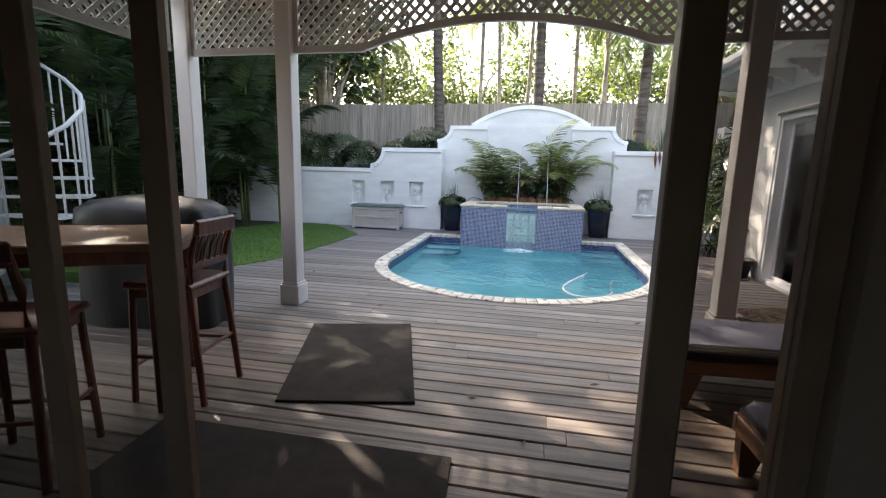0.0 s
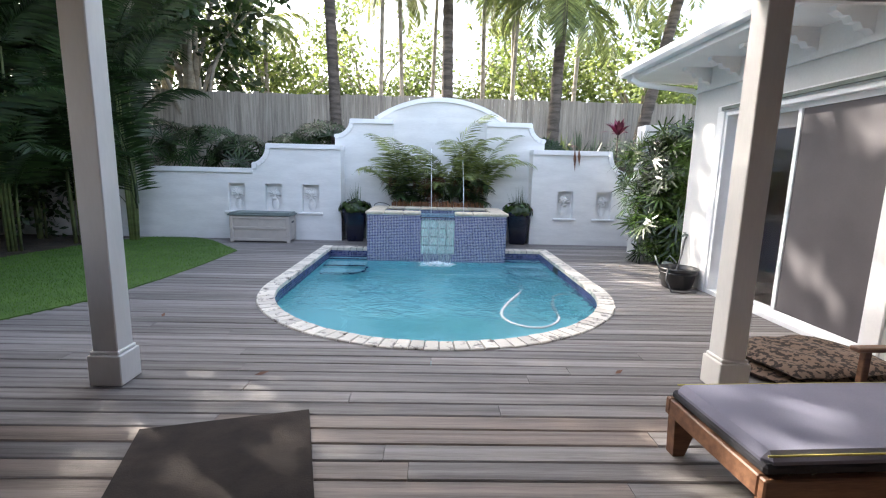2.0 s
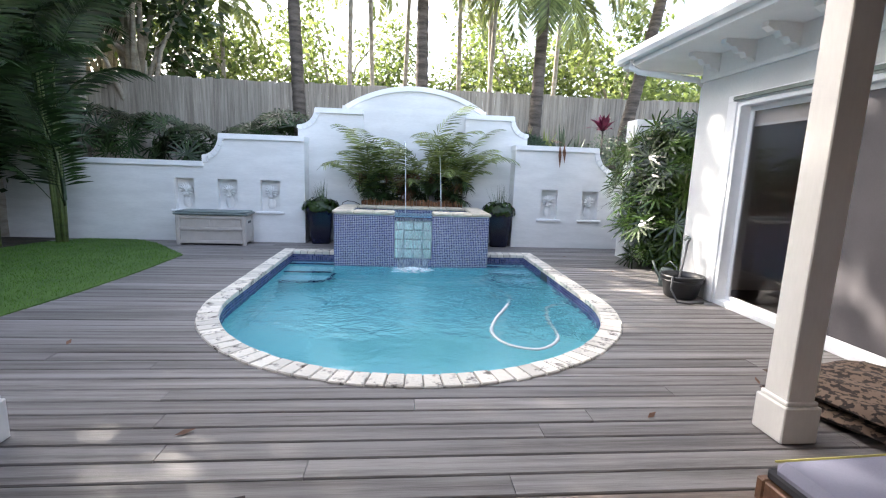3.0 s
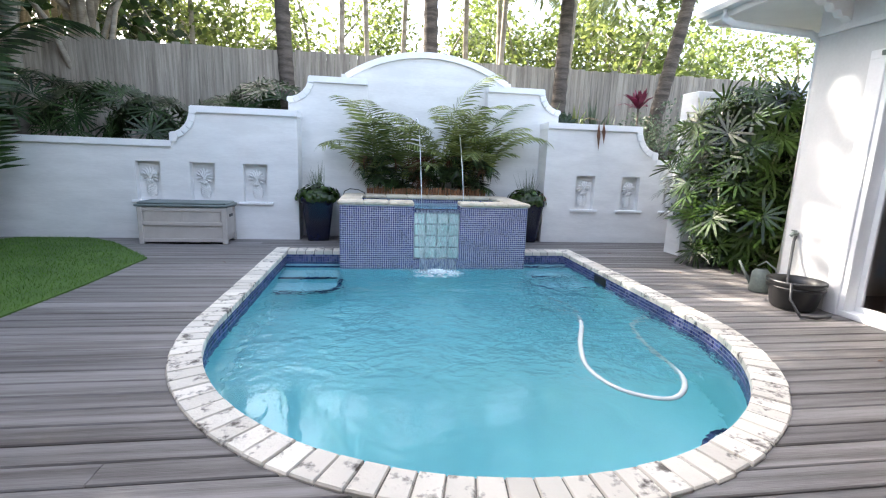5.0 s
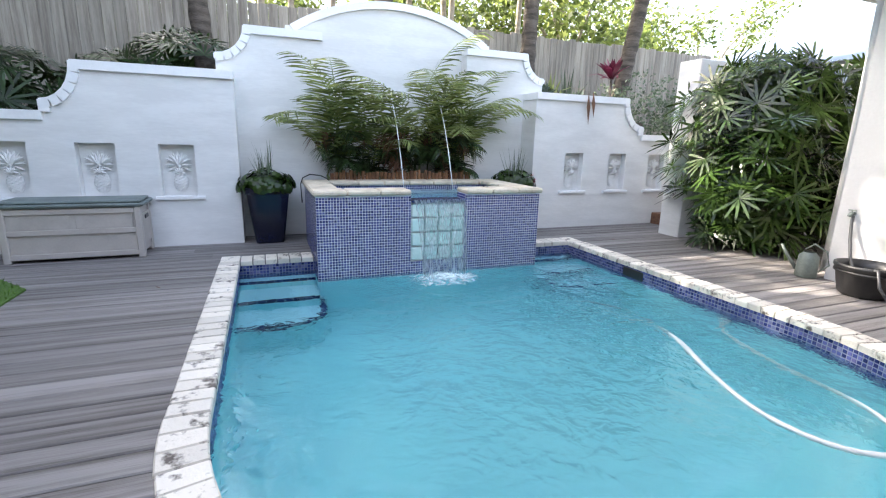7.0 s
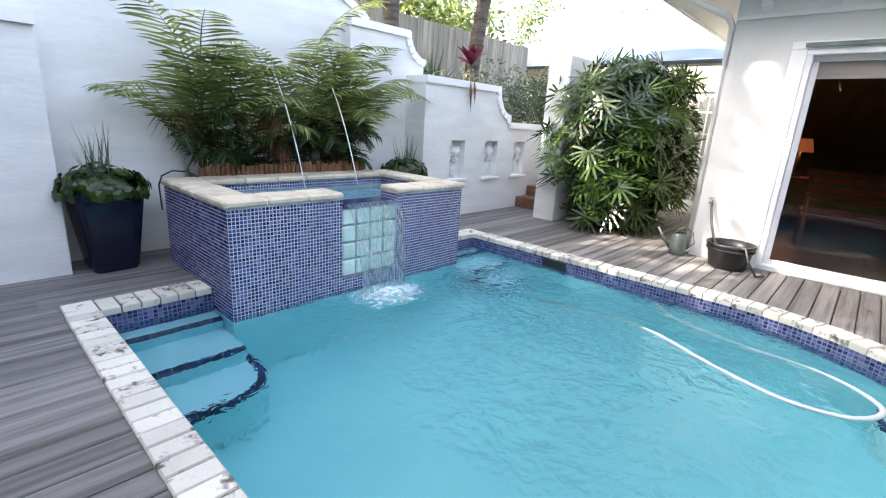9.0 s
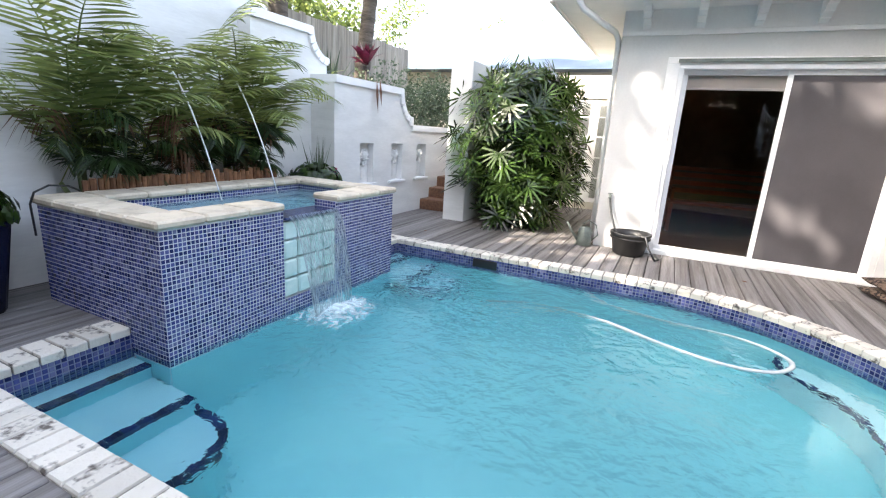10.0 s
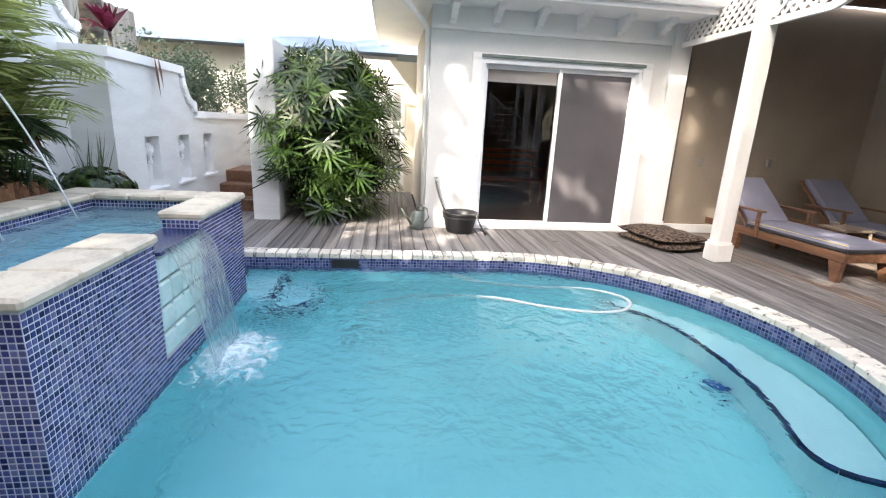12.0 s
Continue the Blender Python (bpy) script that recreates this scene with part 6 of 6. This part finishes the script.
# plants in the upper bed
def rosette(rng, n, length, w, rise, mat_, name, label, at, category="plant", curl=0.5):
    fo = Foliage()
    for i in range(n):
        a = rng.uniform(0, 6.28)
        r = radians(rng.uniform(*rise))
        d = Vector((math.cos(a) * math.cos(r), math.sin(a) * math.cos(r), math.sin(r)))
        L = length * rng.uniform(0.6, 1.1)
        s = Vector((-math.sin(a), math.cos(a), 0))
        m = d * L * 0.55
        e = d * L + Vector((0, 0, -L * curl * math.cos(r)))
        k = len(fo.v)
        fo.v += [Vector((0, 0, 0)) + s * w * 0.6, Vector((0, 0, 0)) - s * w * 0.6, m - s * w, m + s * w, e]
        fo.f += [(k, k + 1, k + 2, k + 3), (k + 3, k + 2, k + 4)]
    ob = solid(name, fo.mesh(name, mat_), mat_, label, category)
    ob.matrix_world = pose(*at)
    return ob


for x, y, n, L in ((-2.75, 11.6, 46, 0.95), (-3.4, 11.7, 46, 1.0), (-4.4, 11.5, 40, 0.9), (1.9, 11.5, 34, 0.6), (-5.3, 11.8, 44, 1.2), (-6.3, 11.7, 44, 1.3)):
    fo = Foliage()
    for i in range(n):
        a = rng.uniform(0, 6.28)
        r = radians(rng.uniform(10, 75))
        d = Vector((math.cos(a) * math.cos(r), math.sin(a) * math.cos(r), math.sin(r)))
        fo.fan(d * L * 0.8, d, 0.36, 12, rng, 0.015)
    plant("palmetto", "low dark green palmetto in the raised bed", "palm", (x, y, 1.27 if x < -3.3 else 1.58), fo, LEAF_DARK, group="palmettos")
for x, y in ((2.35, 11.5), (1.65, 11.4), (1.95, 11.7), (1.3, 11.6)):
    rosette(rng, 30, 0.85, 0.03, (15, 85), LEAF_PALM, "spider_lily", "arching strap-leaved plant behind the garden wall", (x, y, 1.58), curl=0.7)
rosette(rng, 46, 0.85, 0.022, (25, 88), LEAF_GREY, "agave", "grey-green spiky plant behind the garden wall", (2.72, 11.6, 1.58), curl=0.2)
rosette(rng, 40, 0.7, 0.02, (25, 88), LEAF_GREY, "agave", "grey-green spiky plant behind the garden wall", (3.15, 11.9, 1.58), curl=0.3)
br = rosette(rng, 30, 0.42, 0.05, (20, 85), LEAF_RED, "bromeliad", "dark red bromeliad on a short stem in the raised bed", (3.52, 11.5, 2.25), curl=0.25)
part("stem", Shape().tube([(0, 0, -0.72), (0, 0, 0.03)], 0.02, 6), BARK, br)
rosette(rng, 22, 0.3, 0.035, (20, 80), LEAF_RED, "bromeliad", "dark red bromeliad in the raised bed", (-3.7, 11.4, 1.27), curl=0.25)
for x, l in ((2.30, 0.45), (2.38, 0.35)):
    fo = Foliage()
    fo.blade(Vector((x, 10.46, 1.90)), Vector((x + 0.02, 10.44, 1.90 - l)), 0.03, Vector((1, 0, 0)))
    fo.blade(Vector((x - 0.06, 10.9, 2.0)), Vector((x, 10.46, 1.90)), 0.03, Vector((1, 0.2, 0)))
    solid("dead_leaf", fo.mesh("dead_leaf", DEADLEAF), DEADLEAF, "brown dead strap leaf hanging over the wall", "leaf", group="dead leaves")

# tall palms before the fence
def tall_palm(x, y, z0, h, lean, r, n, ln, mat_leaf, bark=BARK, name="palm_tree", label="tall palm with a ringed trunk behind the garden wall", group="tall palms", leaf=0.6):
    fo, st = Foliage(), Shape()
    pts, rs = [], []
    steps = max(8, int((h) / 0.14))
    for k in range(steps + 1):
        u = k / steps
        pts.append((lean[0] * u, lean[1] * u, h * u))
        rs.append(r * (1.25 - 0.35 * u) * (1.0 + (0.07 if k % 2 else -0.04)))
    st.tube(pts, rs, 10)
    top = Vector(pts[-1])
    for i in range(n):
        a = 6.2832 * i / n + rng.uniform(-0.2, 0.2)
        fo.frond(top, Vector((math.cos(a), math.sin(a), 0)), ln * rng.uniform(0.85, 1.1), radians(rng.uniform(-25, 60)), 50, leaf, 0.022, rng, 1.45)
    return plant(name, label, "palm tree", (x, y, z0), fo, mat_leaf, st, bark, group)


for x, y, h, lean, r in ((-2.55, 12.1, 7.4, (-0.30, 0), 0.105), (-0.12, 12.25, 5.2, (-0.05, 0.1), 0.115), (2.24, 12.1, 4.2, (0.12, 0.1), 0.115), (4.03, 12.1, 4.9, (1.0, 0.1), 0.115)):
    tall_palm(x, y, 1.1, h, lean, r, 13, 2.1, LEAF_PALM)
for x, y, h in ((-1.9, 14.2, 7.0), (-1.2, 14.6, 6.4), (0.9, 14.3, 6.8), (1.5, 14.0, 6.2), (1.9, 14.8, 7.2), (-5.2, 15.4, 5.6), (3.3, 14.6, 6.9), (-0.6, 15.2, 7.6)):
    tall_palm(x, y, -0.1, h, (rng.uniform(-0.3, 0.3), 0), 0.055, 9, 1.7, LEAF_PALM, BARK_PALE, "slender_palm", "slender pale-trunked palm beyond the fence", "slender palms", 0.5)


def tree(x, y, h, spread, n, mat_leaf, size=0.13):
    t_ = Shape()
    fo = Foliage()
    tips = []
    t_.tube([(0, 0, 0), (0.1, 0, h * 0.3), (0.05, 0.1, h * 0.5)], [0.16, 0.12, 0.10], 8)
    for i in range(11):
        a = 6.28 * i / 11 + rng.uniform(-0.3, 0.3)
        z0 = h * rng.uniform(0.2, 0.5)
        r = spread * rng.uniform(0.5, 1.0)
        e = Vector((math.cos(a) * r, math.sin(a) * r, h * rng.uniform(0.45, 1.0)))
        m = Vector((e.x * 0.4, e.y * 0.4, z0 + (e.z - z0) * 0.6))
        t_.tube([(0.05, 0.05, z0), m, e], [0.07, 0.045, 0.015], 6)
        for q in (m.lerp(e, 0.5), e):
            t2 = q + Vector((rng.gauss(0, 0.5), rng.gauss(0, 0.5), rng.gauss(0.1, 0.4)))
            t_.tube([q, t2], [0.02, 0.008], 5)
            tips += [q, t2]
    for q in tips:
        fo.cloud(q, (spread * 0.33, spread * 0.33, spread * 0.26), n // len(tips), size, rng, 0.1)
    return plant("tree", "loose leafy tree with pale limbs; the western ones are added to block the sun", "tree", (x, y, -0.1), fo, mat_leaf, t_, BARK_PALE, "trees beyond the fence")


# dark-leaved western trees are added, mostly out of view, to block and dapple sunlight
for x, y, h, s, n, size, leafy in ((-8.5, 16, 8.5, 2.6, 5000, 0.2, LEAF_DARK), (-5.8, 17.5, 7.0, 2.4, 5200, 0.18, LEAF_TREE), (-3.0, 19.5, 7.0, 2.4, 5200, 0.18, LEAF_TREE), (0.6, 20.5, 6.8, 2.6, 5200, 0.18, LEAF_TREE),
                                  (3.6, 18.5, 7.0, 2.6, 5200, 0.18, LEAF_TREE), (6.0, 16.5, 6.6, 2.3, 5200, 0.18, LEAF_TREE), (9.5, 20.0, 6.5, 2.6, 5200, 0.18, LEAF_TREE), (16, 21, 7.0, 2.8, 5200, 0.18, LEAF_TREE),
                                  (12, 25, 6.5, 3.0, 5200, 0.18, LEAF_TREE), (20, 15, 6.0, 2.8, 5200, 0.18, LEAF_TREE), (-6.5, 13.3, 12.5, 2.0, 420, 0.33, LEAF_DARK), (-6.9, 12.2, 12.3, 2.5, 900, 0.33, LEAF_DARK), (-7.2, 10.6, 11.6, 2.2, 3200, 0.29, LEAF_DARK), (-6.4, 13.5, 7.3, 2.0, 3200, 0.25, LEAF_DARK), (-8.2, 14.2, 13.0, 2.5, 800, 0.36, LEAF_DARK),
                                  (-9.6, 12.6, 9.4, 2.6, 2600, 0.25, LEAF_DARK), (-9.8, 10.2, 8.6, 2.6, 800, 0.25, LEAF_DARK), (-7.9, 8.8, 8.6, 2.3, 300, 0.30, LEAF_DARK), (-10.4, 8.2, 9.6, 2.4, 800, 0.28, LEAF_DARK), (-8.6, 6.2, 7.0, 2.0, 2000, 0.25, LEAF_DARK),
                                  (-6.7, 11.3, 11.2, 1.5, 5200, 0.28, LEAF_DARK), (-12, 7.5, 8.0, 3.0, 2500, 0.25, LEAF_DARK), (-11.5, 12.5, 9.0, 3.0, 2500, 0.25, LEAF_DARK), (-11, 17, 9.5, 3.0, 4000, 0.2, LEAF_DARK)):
    tree(x, y, h, s, n, leafy, size)


rl = random.Random(12)
for x, y in ((-0.35, 2.75), (-0.05, 2.35), (0.35, 3.1), (-2.9, 5.6), (-3.1, 7.2), (2.3, 6.0), (2.5, 8.4), (1.9, 4.9), (-1.6, 4.4), (0.9, 4.5), (-2.75, 8.9), (2.2, 9.6)):
    fo = Foliage()
    fo.blade(Vector((0, 0, 0.004)), Vector((0.09, 0.01, 0.012)), 0.014, Vector((0, 1, 0.35)))
    ob = solid("fallen_leaf", fo.mesh("fallen_leaf", DEADLEAF), DEADLEAF, "small curled brown leaf fallen on the deck", "leaf", group="fallen leaves")
    ob.matrix_world = pose(x, y, 0.001, 0, 0, rl.uniform(0, 360)) @ Matrix.Scale(rl.uniform(0.6, 1.2), 4)


# ---- deck boards ----
floor = thing("floor_deck", "weathered grey-brown timber deck", "deck", kind="structure")
# dark sheet gives the gaps between boards their shade by colour
setting("deck_underlay", Shape().box(-4.6, 1.36, -0.15, 6.2, 4.7, -0.04, 0).box(-4.6, 4.7, -0.15, PCX - PR - 0.12, 11.0, -0.04, 0).box(PCX + PR + 0.12, 4.7, -0.15, 6.2, 11.0, -0.04, 0).box(-2.4, PBACK + 0.12, -0.15, 1.8, 11.0, -0.04, 0), SOIL, "dark sheet in place of the shade under the deck boards", "ground")


def board_edge(y):
    """Where the deck meets the lawn on the west."""
    if y < 5.3:
        return -6.4 if y < 4.4 else -4.6
    if y < 6.2:
        return -4.25 + 0.45 * (y - 5.3) / 0.9
    if y < 9.0:
        return -3.84 + 0.20 * (y - 6.2) / 2.8
    return -3.64 - 0.86 * max(0.0, y - 9.12) if y < 10.2 else -6.3


rb = random.Random(3)
y, W = 1.36, 0.142
while y < 10.9:
    y1 = y + W - 0.008
    ym = (y + y1) / 2
    x0 = board_edge(ym) - 0.05
    x1 = 6.2 if ym > HY1 else (3.04 if ym < HY0 else HX)
    spans = [(x0, x1, None, None)]
    if ym > PCY - PR - 0.08:
        r = PR + 0.10

        def xs(yy, s):
            dy = PCY - yy
            return PCX + s * (math.sqrt(max(0.01, r * r - dy * dy)) if dy > 0 else r)
        if ym < PBACK + 0.1:
            spans = [(x0, xs(ym, -1), None, (xs(y, -1), xs(y1, -1))), (xs(ym, 1), x1, (xs(y, 1), xs(y1, 1)), None)]
        elif ym < SY1:
            spans = [(x0, SX0, None, None), (SX1, x1, None, None)]
    for a, b, ea, eb in spans:
        cuts = [a]
        c = a + rb.uniform(1.2, 3.2)
        while c < b - 0.7:
            cuts.append(c)
            c += rb.uniform(2.2, 3.6)
        cuts.append(b)
        for i in range(len(cuts) - 1):
            p, q = cuts[i] + 0.0015, cuts[i + 1] - 0.0015
            pa, pb = ea if (i == 0 and ea) else (p, p)
            qa, qb = eb if (i == len(cuts) - 2 and eb) else (q, q)
            h = rb.uniform(-0.0025, 0.0)
            e = 0.006
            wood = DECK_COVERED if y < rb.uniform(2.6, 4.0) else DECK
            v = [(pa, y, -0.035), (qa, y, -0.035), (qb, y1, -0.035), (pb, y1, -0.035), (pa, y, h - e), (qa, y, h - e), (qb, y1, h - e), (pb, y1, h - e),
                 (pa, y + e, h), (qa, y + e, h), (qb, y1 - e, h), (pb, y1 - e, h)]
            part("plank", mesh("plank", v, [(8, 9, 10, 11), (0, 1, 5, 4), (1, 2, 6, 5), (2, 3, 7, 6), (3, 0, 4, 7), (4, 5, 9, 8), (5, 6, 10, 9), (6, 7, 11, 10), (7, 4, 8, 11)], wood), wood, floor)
    y += W
